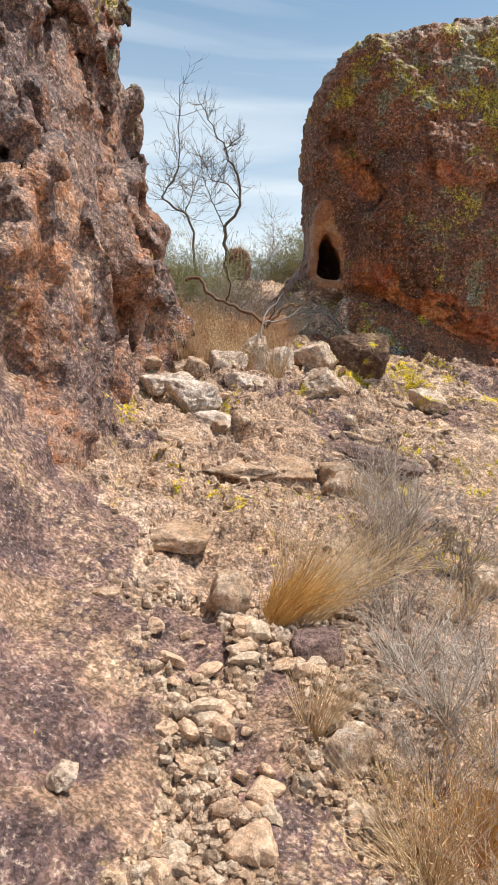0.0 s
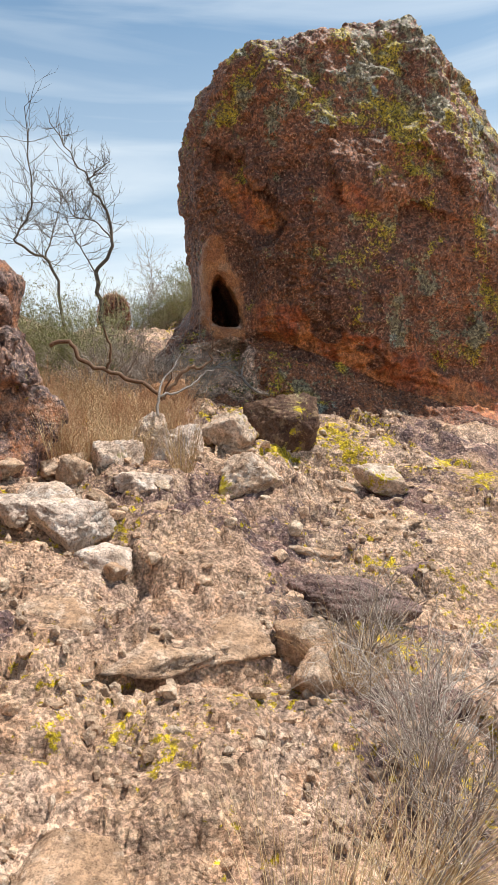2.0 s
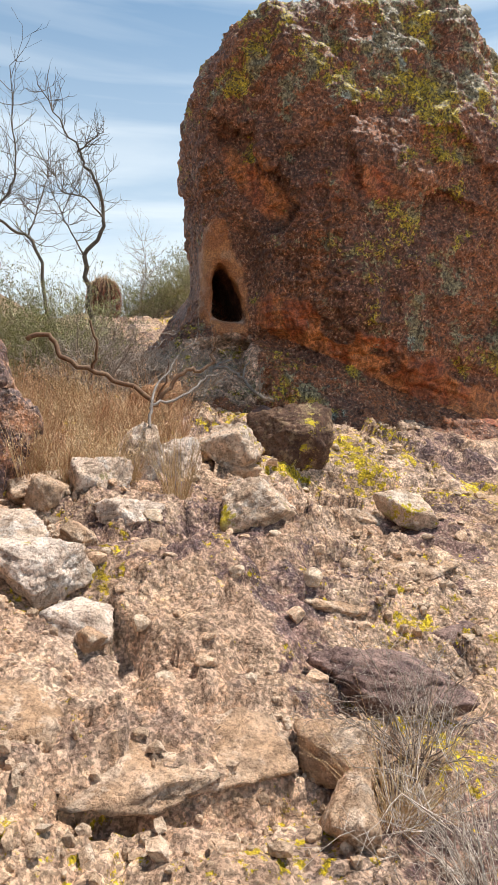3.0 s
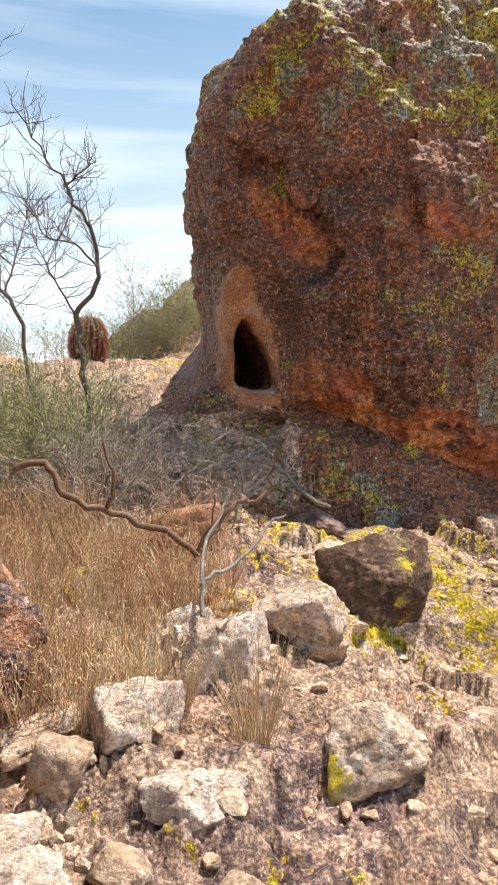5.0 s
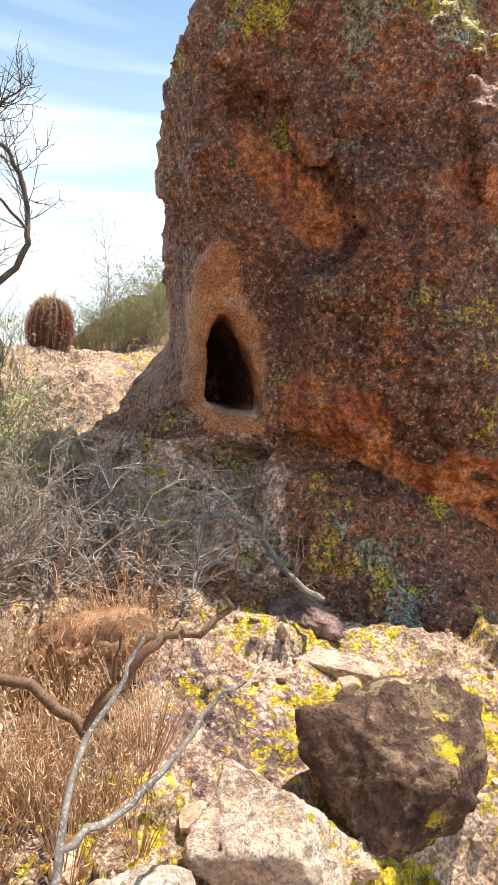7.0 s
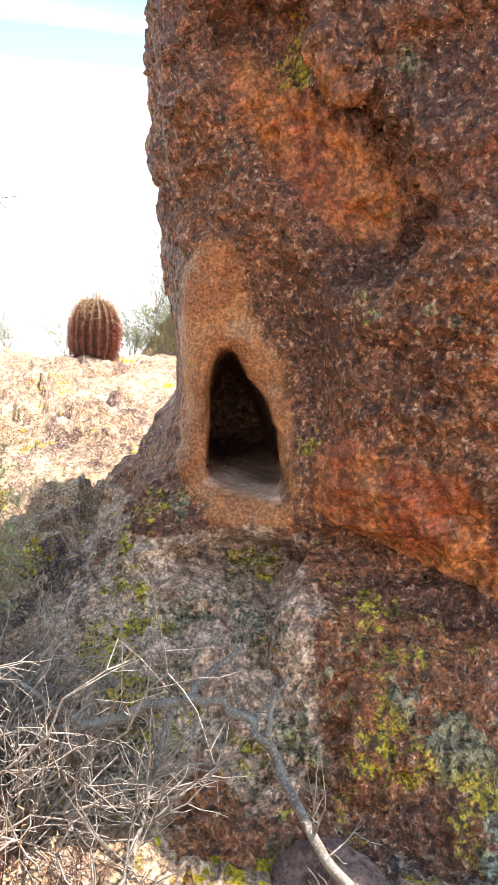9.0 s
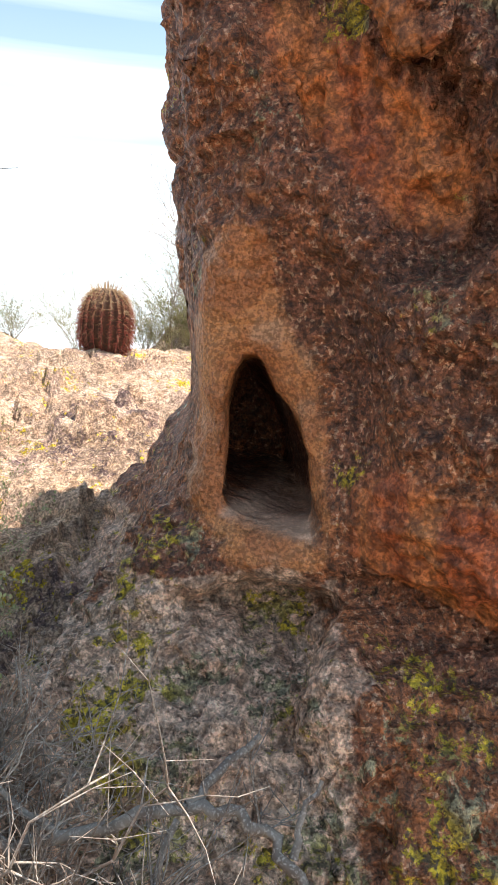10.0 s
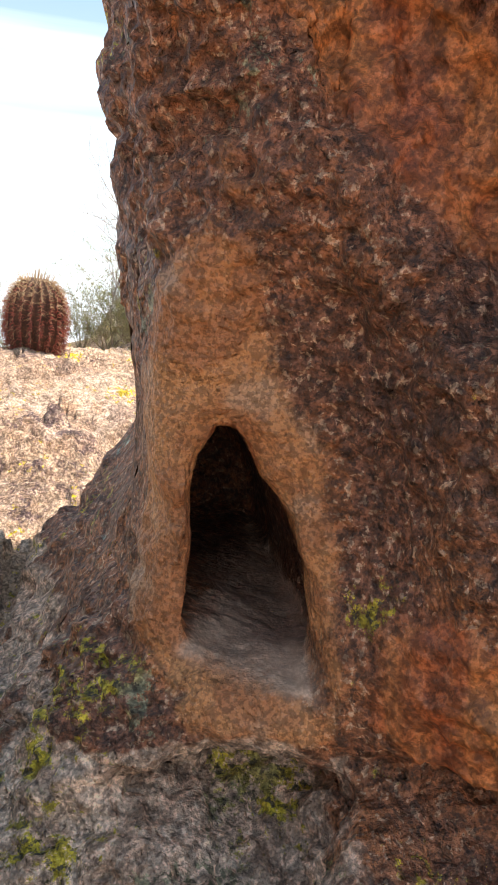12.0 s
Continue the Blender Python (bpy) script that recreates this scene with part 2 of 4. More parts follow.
def mat_rock(name, skin, rust, zone_skin):
    """Varnished rhyolite: red-brown skin, tan round the hollow, lichen on the weathered upper part. Mask: tan, lichen, pale apron."""
    n = Nodes(name)
    p = n.place()
    tan, lich, pale = n.mask()
    big = n.noise(p, 1.1, 5, 0.6, 0.6)
    mid = n.noise(p, 5.0, 6, 0.65, 0.4)
    fine = n.noise(p, 28.0, 5, 0.7)
    drip = n.noise(p, 3.2, 4, 0.6, 0.3, (1.0, 1.0, 0.22))
    speck = n.noise(p, 52.0, 4, 0.62)
    zone = n.noise(p, 0.9, 6, 0.62, 0.8)
    col = n.mix(n.band(big, 0.42, 0.58), skin, rust)
    col = n.mix(n.band(drip, 0.54, 0.66, 0, 0.6), col, (0.40, 0.14, 0.045))
    col = n.mix(n.band(zone, 0.48, 0.60, 0, 0.7), col, zone_skin)
    rd = n.mix(n.band(drip, 0.42, 0.58), (0.46, 0.17, 0.055), (0.32, 0.085, 0.030))
    col = n.mix(n.band(n.math("ADD", n.stain, n.math("MULTIPLY", n.math("SUBTRACT", mid, 0.5), 1.2)), 0.35, 0.65), col, rd)
    col = n.mix(n.band(mid, 0.54, 0.60, 0, 0.35), col, (0.085, 0.044, 0.034))
    pal = n.mix(n.band(mid, 0.44, 0.56), (0.66, 0.45, 0.32), (0.52, 0.325, 0.22))
    pal = n.mix(n.band(zone, 0.52, 0.60, 0, 0.8), pal, (0.44, 0.24, 0.15))
    pal = n.mix(n.band(fine, 0.55, 0.60, 0, 0.6), pal, (0.12, 0.07, 0.05))
    pal = n.mix(n.band(speck, 0.54, 0.62, 0, 0.8), pal, (0.66, 0.48, 0.35))
    edge = n.band(n.math("ADD", pale, n.math("MULTIPLY", n.math("SUBTRACT", mid, 0.5), 1.6)), 0.40, 0.60)
    col = n.mix(edge, col, pal)
    fresh = n.band(n.math("ADD", n.stain, n.math("MULTIPLY", n.math("SUBTRACT", mid, 0.5), 0.6)), 0.30, 0.60)
    bare = n.math("MULTIPLY", n.math("SUBTRACT", 1.0, n.math("MULTIPLY", edge, 0.75)), n.math("SUBTRACT", 1.0, n.math("MULTIPLY", fresh, 0.85)))
    dust = n.math("MULTIPLY", n.band(pale, 0.05, 0.95), n.band(lich, 0.10, 0.02))
    clean = n.math("MULTIPLY", n.math("SUBTRACT", 1.0, n.math("MULTIPLY", dust, 0.88)), n.math("SUBTRACT", 1.0, n.math("MULTIPLY", fresh, 0.6)))
    tn = n.mix(n.band(mid, 0.42, 0.6), (0.62, 0.275, 0.105), (0.45, 0.175, 0.068))
    tn = n.mix(n.band(n.noise(p, 4.4, 4), 0.55, 0.66, 0, 0.5), tn, (0.58, 0.40, 0.27))
    col = n.mix(n.math("MULTIPLY", bare, n.band(n.noise(p, 44.0, 4, 0.6), 0.555, 0.58, 0.0, 0.62)), col, (0.045, 0.026, 0.020))
    col = n.mix(n.math("MULTIPLY", bare, n.band(speck, 0.575, 0.595, 0.0, 0.6)), col, (0.56, 0.36, 0.23))
    col = n.mix(n.math("MULTIPLY", bare, n.band(speck, 0.42, 0.37, 0.0, 0.5)), col, (0.045, 0.026, 0.019))
    lo = n.math("SUBTRACT", 0.660, n.math("MULTIPLY", lich, 0.19))
    crust = n.math("SUBTRACT", n.math("ADD", n.math("MULTIPLY", n.noise(p, 3.4, 3, 0.55), 0.5), n.math("MULTIPLY", n.noise(p, 21.0, 7, 0.8), 0.5)), lo)
    kind = n.noise(p, 1.9, 2)
    lcol = n.mix(n.band(kind, 0.47, 0.53), (0.29, 0.25, 0.145), (0.46, 0.34, 0.03))
    lcol = n.mix(n.band(n.noise(p, 2.7, 2), 0.63, 0.68), lcol, (0.31, 0.335, 0.265))
    lcol = n.mix(n.band(speck, 0.5, 0.42), lcol, (0.10, 0.075, 0.04))
    col = n.mix(n.band(crust, 0.0, 0.02), col, lcol)
    g1 = n.grains(p, 24.0)
    rough = n.band(n.math("ADD", n.math("MULTIPLY", tan, -0.25), n.noise(p, 2.6, 3)), 0.26, 0.52)
    # near-black between the grains: shade of the pits put into the colour
    col = n.mix(n.math("MULTIPLY", bare, n.math("MULTIPLY", rough, n.band(g1, 0.60, 0.80, 0, 0.45))), col, (0.05, 0.028, 0.021))
    col = n.vary(col, p, 8.0, 0.82, 1.16)
    col = n.vary(col, p, 32.0, 0.72, 1.26, 3, 0.6, 0.42, 0.58)
    col = n.mix(n.band(n.math("ADD", tan, n.math("ADD", n.math("MULTIPLY", n.math("SUBTRACT", mid, 0.5), 1.6), n.math("MULTIPLY", n.math("SUBTRACT", fine, 0.5), 1.0))), 0.30, 0.75, 0.0, 0.80), col, tn)
    col = n.vary(col, p, 90.0, 0.70, 1.26, 3, 0.6, 0.43, 0.57)
    col = n.mix(n.math("MULTIPLY", dust, 0.85), col, n.mix(n.band(n.noise(p, 18.0, 5, 0.7), 0.4, 0.6), (0.58, 0.385, 0.27), (0.46, 0.295, 0.20)))
    relief = [(mid, 0.035), (n.math("MULTIPLY", n.math("MULTIPLY", g1, rough), -1.0), 0.016), (n.noise(p, 26.0, 2, 0.5), 0.014), (n.noise(p, 70.0, 3, 0.6), 0.010), (n.noise(p, 150.0, 2, 0.5), 0.004)]
    n.bump([(n.math("MULTIPLY", n.math("SUBTRACT", h, 0.5), clean), 1.0, deep) for h, deep in relief])
    n.bsdf.inputs["Specular IOR Level"].default_value = 0.4
    return n.done(col, 0.56)


def mat_ground():
    """Mask: purple bedrock, lichen, loose gravel."""
    n = Nodes("rocky_ground")
    p = n.place()
    bed, lich, grav = n.mask()
    big = n.noise(p, 1.6, 5, 0.62, 0.5)
    mid = n.noise(p, 7.0, 6, 0.66, 0.4)
    fine = n.noise(p, 34.0, 5, 0.7)
    speck = n.noise(p, 52.0, 5, 0.65)
    col = n.mix(n.band(big, 0.40, 0.60), (0.50, 0.33, 0.225), (0.61, 0.435, 0.32))
    col = n.mix(n.band(mid, 0.52, 0.60, 0, 0.85), col, (0.54, 0.33, 0.205))
    col = n.mix(n.band(n.noise(p, 3.1, 6, 0.68), 0.54, 0.60, 0, 0.6), col, (0.24, 0.16, 0.13))
    bd = n.mix(n.band(mid, 0.44, 0.58), (0.28, 0.17, 0.14), (0.14, 0.092, 0.088))
    bd = n.mix(n.band(n.noise(p, 2.2, 5), 0.51, 0.60), bd, (0.42, 0.265, 0.175))
    bd = n.mix(n.band(speck, 0.57, 0.66, 0, 0.7), bd, (0.42, 0.30, 0.25))
    col = n.mix(n.band(n.math("ADD", bed, n.math("MULTIPLY", n.math("SUBTRACT", mid, 0.5), 1.6)), 0.40, 0.60), col, bd)
    st = n.grains(p, 34.0)
    peb = n.mix(n.band(n.noise(p, 30.0, 1), 0.4, 0.6), (0.70, 0.50, 0.32), (0.50, 0.32, 0.19))
    col = n.mix(n.math("MULTIPLY", grav, n.band(st, 0.62, 0.40)), col, peb)
    col = n.mix(n.band(fine, 0.56, 0.60, 0.0, 0.4), col, (0.22, 0.13, 0.09))
    col = n.mix(n.band(speck, 0.56, 0.60, 0.0, 0.35), col, (0.64, 0.49, 0.36))
    col = n.mix(n.band(speck, 0.42, 0.38, 0.0, 0.5), col, (0.16, 0.09, 0.06))
    lo = n.math("SUBTRACT", 0.672, n.math("MULTIPLY", lich, 0.17))
    crust = n.math("SUBTRACT", n.math("ADD", n.math("MULTIPLY", n.noise(p, 3.0, 3, 0.55), 0.44), n.math("MULTIPLY", n.noise(p, 24.0, 6, 0.75), 0.56)), lo)
    lcol = n.mix(n.band(n.noise(p, 60.0, 3), 0.4, 0.62), (0.62, 0.46, 0.025), (0.40, 0.28, 0.03))
    col = n.mix(n.band(crust, 0.0, 0.02), col, lcol)
    g1, g2 = n.grains(p, 17.0), n.grains(p, 48.0)
    rough = n.band(n.math("ADD", n.math("MULTIPLY", bed, -0.12), n.noise(p, 2.2, 3)), 0.34, 0.56)
    # shade of small crevices, mixed into the colour between grains
    col = n.mix(n.math("MULTIPLY", rough, n.band(g1, 0.58, 0.85, 0, 0.45)), col, (0.20, 0.115, 0.07))
    col = n.vary(col, p, 5.0, 0.78, 1.22)
    col = n.vary(col, p, 22.0, 0.78, 1.17, 3, 0.6, 0.42, 0.58)
    col = n.vary(col, p, 75.0, 0.64, 1.22, 2, 0.5, 0.44, 0.56)
    n.bump([(mid, 1.0, 0.035), (n.math("MULTIPLY", n.math("MULTIPLY", g1, rough), -1.0), 0.8, 0.016), (n.math("MULTIPLY", g2, -1.0), 0.7, 0.006), (fine, 1.0, 0.014), (speck, 1.0, 0.008)])
    return n.done(col, 0.92)


def mat_stone(name, a, b, c, lichen=0.0, dark=(0.30, 0.185, 0.125), shared=True, relief=1.0):
    n = Nodes(name)
    p = n.place(shared)
    big = n.noise(p, 3.0, 5, 0.6, 0.4)
    mid = n.noise(p, 11.0, 6, 0.68, 0.3)
    fine = n.noise(p, 48.0, 5, 0.72)
    col = n.mix(n.band(big, 0.38, 0.62), a, b)
    col = n.mix(n.band(mid, 0.5, 0.6), col, c)
    speck = n.noise(p, 70.0, 4, 0.65)
    col = n.mix(n.band(fine, 0.54, 0.62, 0, 0.5), col, dark)
    col = n.mix(n.band(speck, 0.45, 0.39, 0, 0.6), col, dark)
    if lichen:
        crust = n.math("ADD", n.math("MULTIPLY", n.noise(p, 4.0, 3), 0.6), n.math("MULTIPLY", n.noise(p, 30.0, 5, 0.75), 0.4))
        lcol = n.mix(n.band(n.noise(p, 3.0, 2), 0.42, 0.55), (0.56, 0.43, 0.03), (0.46, 0.38, 0.20))
        col = n.mix(n.band(crust, 0.70 - lichen, 0.73 - lichen), col, lcol)
    col = n.vary(col, p, 14.0 if relief == 1.0 else 5.0, 0.66, 1.22)
    k = relief
    n.bump([(mid, 1.0, 0.03 * k), (n.math("MULTIPLY", n.grains(p, 36.0), -1.0), 0.6, 0.008 * k), (fine, 1.0, 0.016 * k), (speck, 0.9, 0.008 * k)])
    return n.done(col, 0.9)


def mat_plant(name, a, b, c, scale=9.0, rough=0.75, thin=0.0):
    n = Nodes(name)
    p = n.place()
    col = n.mix(n.band(n.noise(p, scale, 3), 0.4, 0.6), a, b)
    col = n.mix(n.band(n.noise(p, scale * 9, 2), 0.5, 0.66), col, c)
    n.bump([(n.noise(p, scale * 22, 2), 0.4, 0.002)])
    if thin:
        n.bsdf.inputs["Subsurface Weight"].default_value = 0.0
    return n.done(col, rough)


ROCK = mat_rock("varnished_rock", (0.24, 0.096, 0.052), (0.33, 0.122, 0.050), (0.155, 0.068, 0.043))
WALL_ROCK = mat_rock("purple_rock", (0.19, 0.118, 0.100), (0.29, 0.17, 0.125), (0.125, 0.082, 0.080))
GROUND = mat_ground()
FAR_ROCK = mat_stone("outcrop_rock", (0.30, 0.22, 0.13), (0.22, 0.15, 0.10), (0.15, 0.10, 0.07), 0.16, (0.07, 0.05, 0.035))
TAN_STONE = mat_stone("tan_stone", (0.70, 0.49, 0.33), (0.58, 0.38, 0.24), (0.76, 0.58, 0.43), 0.0)
WHITE_STONE = mat_stone("pale_stone", (0.84, 0.68, 0.56), (0.74, 0.56, 0.42), (0.86, 0.75, 0.65), 0.07)
LICHEN_STONE = mat_stone("lichened_stone", (0.76, 0.57, 0.42), (0.62, 0.43, 0.29), (0.80, 0.66, 0.53), 0.14)
DARK_STONE = mat_stone("brown_varnished_stone", (0.12, 0.065, 0.045), (0.19, 0.11, 0.07), (0.30, 0.20, 0.12), 0.13, (0.05, 0.03, 0.025))
PURPLE_STONE = mat_stone("purple_grey_stone", (0.27, 0.175, 0.155), (0.36, 0.24, 0.20), (0.19, 0.125, 0.115), 0.04, (0.10, 0.065, 0.06))
BEDROCK = mat_stone("tan_bedrock", (0.66, 0.45, 0.30), (0.54, 0.345, 0.21), (0.74, 0.55, 0.40), 0.06, (0.22, 0.135, 0.09), shared=False)
ORANGE_STONE = mat_stone("orange_stone", (0.50, 0.27, 0.14), (0.55, 0.35, 0.21), (0.42, 0.21, 0.10), 0.06)
STRAW = mat_plant("dry_straw", (0.68, 0.50, 0.29), (0.54, 0.35, 0.17), (0.76, 0.62, 0.41))
RUST_GRASS = mat_plant("rusty_grass", (0.66, 0.36, 0.10), (0.52, 0.25, 0.06), (0.74, 0.50, 0.20))
LOOSE_TAN = mat_stone("loose_tan_stone", (0.74, 0.51, 0.34), (0.60, 0.39, 0.25), (0.80, 0.60, 0.43), 0.0, (0.36, 0.22, 0.13), relief=0.12)
LOOSE_PALE = mat_stone("loose_pale_stone", (0.70, 0.55, 0.40), (0.60, 0.43, 0.29), (0.76, 0.63, 0.49), 0.0, (0.40, 0.27, 0.18), relief=0.12)
GREY_TWIG = mat_plant("grey_twig", (0.38, 0.31, 0.25), (0.26, 0.20, 0.16), (0.52, 0.46, 0.40))
PALE_TWIG = mat_plant("pale_twig", (0.60, 0.52, 0.44), (0.44, 0.36, 0.29), (0.72, 0.65, 0.57))
RED_TWIG = mat_plant("red_brown_twig", (0.20, 0.085, 0.055), (0.13, 0.055, 0.04), (0.27, 0.14, 0.09))
BARK = mat_plant("dark_bark", (0.13, 0.10, 0.075), (0.19, 0.155, 0.115), (0.08, 0.06, 0.045), 14)
GREEN_BARK = mat_plant("olive_bark", (0.36, 0.31, 0.20), (0.26, 0.22, 0.13), (0.44, 0.40, 0.28), 14)
DEAD_WOOD = mat_plant("weathered_wood", (0.26, 0.225, 0.19), (0.16, 0.13, 0.11), (0.38, 0.34, 0.30), 16)
BROWN_WOOD = mat_plant("brown_dead_wood", (0.17, 0.095, 0.055), (0.24, 0.15, 0.09), (0.10, 0.055, 0.035), 16)
LEAF = mat_plant("grey_green_leaf", (0.36, 0.36, 0.16), (0.26, 0.28, 0.11), (0.46, 0.44, 0.25), 6)
CACTUS_SKIN = mat_plant("cactus_skin", (0.13, 0.07, 0.045), (0.09, 0.05, 0.035), (0.18, 0.10, 0.06), 12)
SPINE = mat_plant("cactus_spine", (0.36, 0.085, 0.06), (0.25, 0.055, 0.04), (0.50, 0.22, 0.14), 12)
SPINE_PALE = mat_plant("pale_spine", (0.58, 0.42, 0.24), (0.50, 0.32, 0.16), (0.64, 0.50, 0.32), 12)

# ---- the ground ----
PROFILE_Y = [-400, -60, -8, 0, 2, 2.7, 4.1, 4.65, 5.5, 6.9, 8, 9.9, 11.2, 13.3, 14.5, 20, 60, 900]
PROFILE_Z = [-60, -18, -2.3, -0.10, 0.44, 0.66, 1.10, 1.25, 1.53, 2.04, 2.22, 2.46, 2.95, 3.50, 3.58, 2.8, -5, -60]


def base_height(x, y):
    """The smooth lie of the land."""
    z = sum(np.interp(y + d, PROFILE_Y, PROFILE_Z) for d in (-0.35, -0.15, 0, 0.15, 0.35)) / 5
    fall = np.interp(y, [-20, 0, 3, 5, 8.5, 11, 30], [0.0, 0.10, 0.17, 0.18, 0.20, 0.06, 0.02])
    z = z - fall * np.clip(x, 0, 9) - 0.05 * np.clip(x - 9, 0, 400)
    left = np.interp(y, [-10, 1.0, 3.5, 5.5, 8, 12], [0.3, 1.0, 0.8, 0.30, 0.1, 0.0])
    u = np.clip(-x - 0.15, 0, 1.6)
    z = z + left * (0.48 * u + 1.6 * np.clip(u - 0.55, 0, 2) ** 1.5) - 0.05 * np.clip(-x - 9, 0, 400)
    z = z + 0.75 * np.exp(-((x - 1.3) / 0.8) ** 2 - ((y - 14.9) / 0.9) ** 2) + 0.55 * np.exp(-((x + 2.3) / 0.8) ** 2 - ((y - 14.0) / 0.8) ** 2)
    z = z - 0.15 * np.exp(-((x - 1.30) / 0.65) ** 2 - ((y - 6.25) / 0.38) ** 2) - 0.11 * np.exp(-((x + 0.20) / 0.34) ** 2 - ((y - 4.62) / 0.22) ** 2) - 0.11 * np.exp(-((x - 0.20) / 0.75) ** 2 - ((y - 5.45) / 0.27) ** 2)
    return z


def slab_mask(x, y, w):
    """Where smooth purple bedrock shows."""
    bed = smooth(0.06, -0.06, x + 0.22 + 0.22 * np.clip(y - 2, 0, 3) + 0.42 * w) * smooth(4.6, 4.0, y + 0.4 * w)
    strip = smooth(0.10, 0.05, np.abs(x - 0.13 - 0.12 * (2 - y) + 0.1 * w)) * smooth(2.5, 2.3, y)
    far = 0.9 * smooth(-0.12, 0.15, w) * smooth(3.2, 4.2, y) * smooth(7.6, 6.5, y) * smooth(0.2, 0.7, x)
    return np.maximum(np.maximum(bed, 0.9 * strip), far)


def full_height(x, y):
    p = np.column_stack([x, y, np.zeros(len(x))])
    near = smooth(40, 14, np.hypot(x, y - 5))
    z = base_height(x, y)
    rough = smooth(2.6, 3.6, y) * smooth(13.8, 12.5, y)
    w = p + 0.06 * np.column_stack([fbm(p, 3.0, 2, 81), fbm(p, 3.0, 2, 82), 0 * x])
    z = z + near * (0.08 * fbm(p, 0.9, 3, 3) + 0.035 * fbm(p, 3.1, 3, 9) + 0.005 * fbm(p, 34.0, 2, 8))
    s = z * 5.0 + 1.2 * fbm(p * np.array([0.55, 1.0, 1.0]), 1.3, 3, 21) + 0.25 * x
    fr = s - np.floor(s)
    z = z + rough * 0.15 * (smooth(0.0, 0.24, fr) - fr) * (0.35 + 0.65 * smooth(-0.2, 0.3, fbm(p, 0.8, 2, 31)))
    for lx, ly, wide, tilt in ((0.05, 4.02, 0.36, 0.10), (0.62, 4.42, 0.22, 0.35), (-0.30, 3.05, 0.22, 0.2), (0.75, 5.0, 0.4, 0.2), (1.7, 6.5, 0.5, -0.1)):
        e = y - ly - tilt * (x - lx) - 0.05 * fbm(p, 4.0, 2, 33)
        z = z + 0.075 * smooth(wide * 1.3, wide * 0.3, np.abs(x - lx)) * (smooth(-0.006, 0.010, e) - smooth(-0.45, 0.5, e))
    slab = slab_mask(x, y, fbm(p, 2.1, 4, 44))
    chips = (0.35 + 0.65 * rough) * (1 - 0.6 * slab)
    split = smooth(0.10, 0.0, np.abs(vnoise(w * np.array([4.0, 9.0, 1.0]), 61))) + 0.6 * smooth(0.12, 0.0, np.abs(vnoise(w * np.array([15.0, 24.0, 1.0]), 62)))
    z = z + near * (1 - 0.75 * slab) * (0.016 * facets(w * np.array([0.8, 1.3, 1]), 12.0, 35) + 0.004 * facets(w, 30.0, 45) - 0.008 * split)
    z = z + near * chips * (0.085 * facets(w * np.array([0.7, 1.2, 1]), 2.4, 5) + 0.030 * facets(w * np.array([0.8, 1.2, 1]), 7.0, 15)) + near * (1 - 0.6 * slab) * 0.012 * facets(w, 19.0, 25)
    return z + (1 - near) * 1.2 * fbm(p, 0.03, 3, 2) * smooth(30, 90, np.hypot(x, y))


def ground_z(x, y):
    return float(full_height(np.array([x], float), np.array([y], float))[0])


def make_ground():
    gx = np.concatenate([-np.geomspace(600, 1.73, 50), np.arange(-1.7, -1.0, 0.022), np.arange(-1.0, 1.4, 0.0125), np.arange(1.4, 2.7, 0.022), np.geomspace(2.75, 600, 60)])
    gy = np.concatenate([-np.geomspace(500, 0.3, 36), np.arange(0.0, 1.0, 0.03), np.arange(1.0, 6.6, 0.0125), np.arange(6.6, 8.6, 0.025), np.arange(8.62, 14.6, 0.05), np.geomspace(14.7, 800, 46)])
    xx, yy = np.meshgrid(gx, gy)
    x, y = xx.ravel(), yy.ravel()
    z = full_height(x, y)
    p = np.column_stack([x, y, z])
    nx = len(gx)
    i = (np.arange(len(gy) - 1)[:, None] * nx + np.arange(nx - 1)[None, :]).ravel()
    quads = np.stack([i, i + 1, i + 1 + nx, i + nx], 1)
    w = fbm(p, 2.1, 4, 44)
    bed = slab_mask(x, y, fbm(np.column_stack([x, y, 0 * x]), 2.1, 4, 44))
    bed = np.maximum(bed, 0.55 * smooth(0.05, 0.40, fbm(p, 1.3, 3, 144)) * smooth(2.6, 3.4, y))
    lich = 0.25 + 0.50 * smooth(2.4, 4.0, y) + 0.17 * smooth(5.9, 6.6, y) * smooth(0.5, 1.0, x) - 0.15 * smooth(8.8, 10, y)
    lich = np.where(y > 60, 0, lich) * smooth(-0.5, 0.3, fbm(p, 0.7, 2, 71) + 0.25)
    grav = (1 - bed) * smooth(0.75, 0.25, np.abs(x - 0.05)) * smooth(3.2, 2.2, y) + 0.5 * smooth(0.1, -0.4, w)
    me = mesh_of("ground", p, quads, GROUND, True, np.column_stack([bed, lich, np.clip(grav, 0, 1)]))
    tagged(new("ground", me), "sunlit rocky desert slope with tan gravel and yellow lichen", "ground", kind="structure")


make_ground()


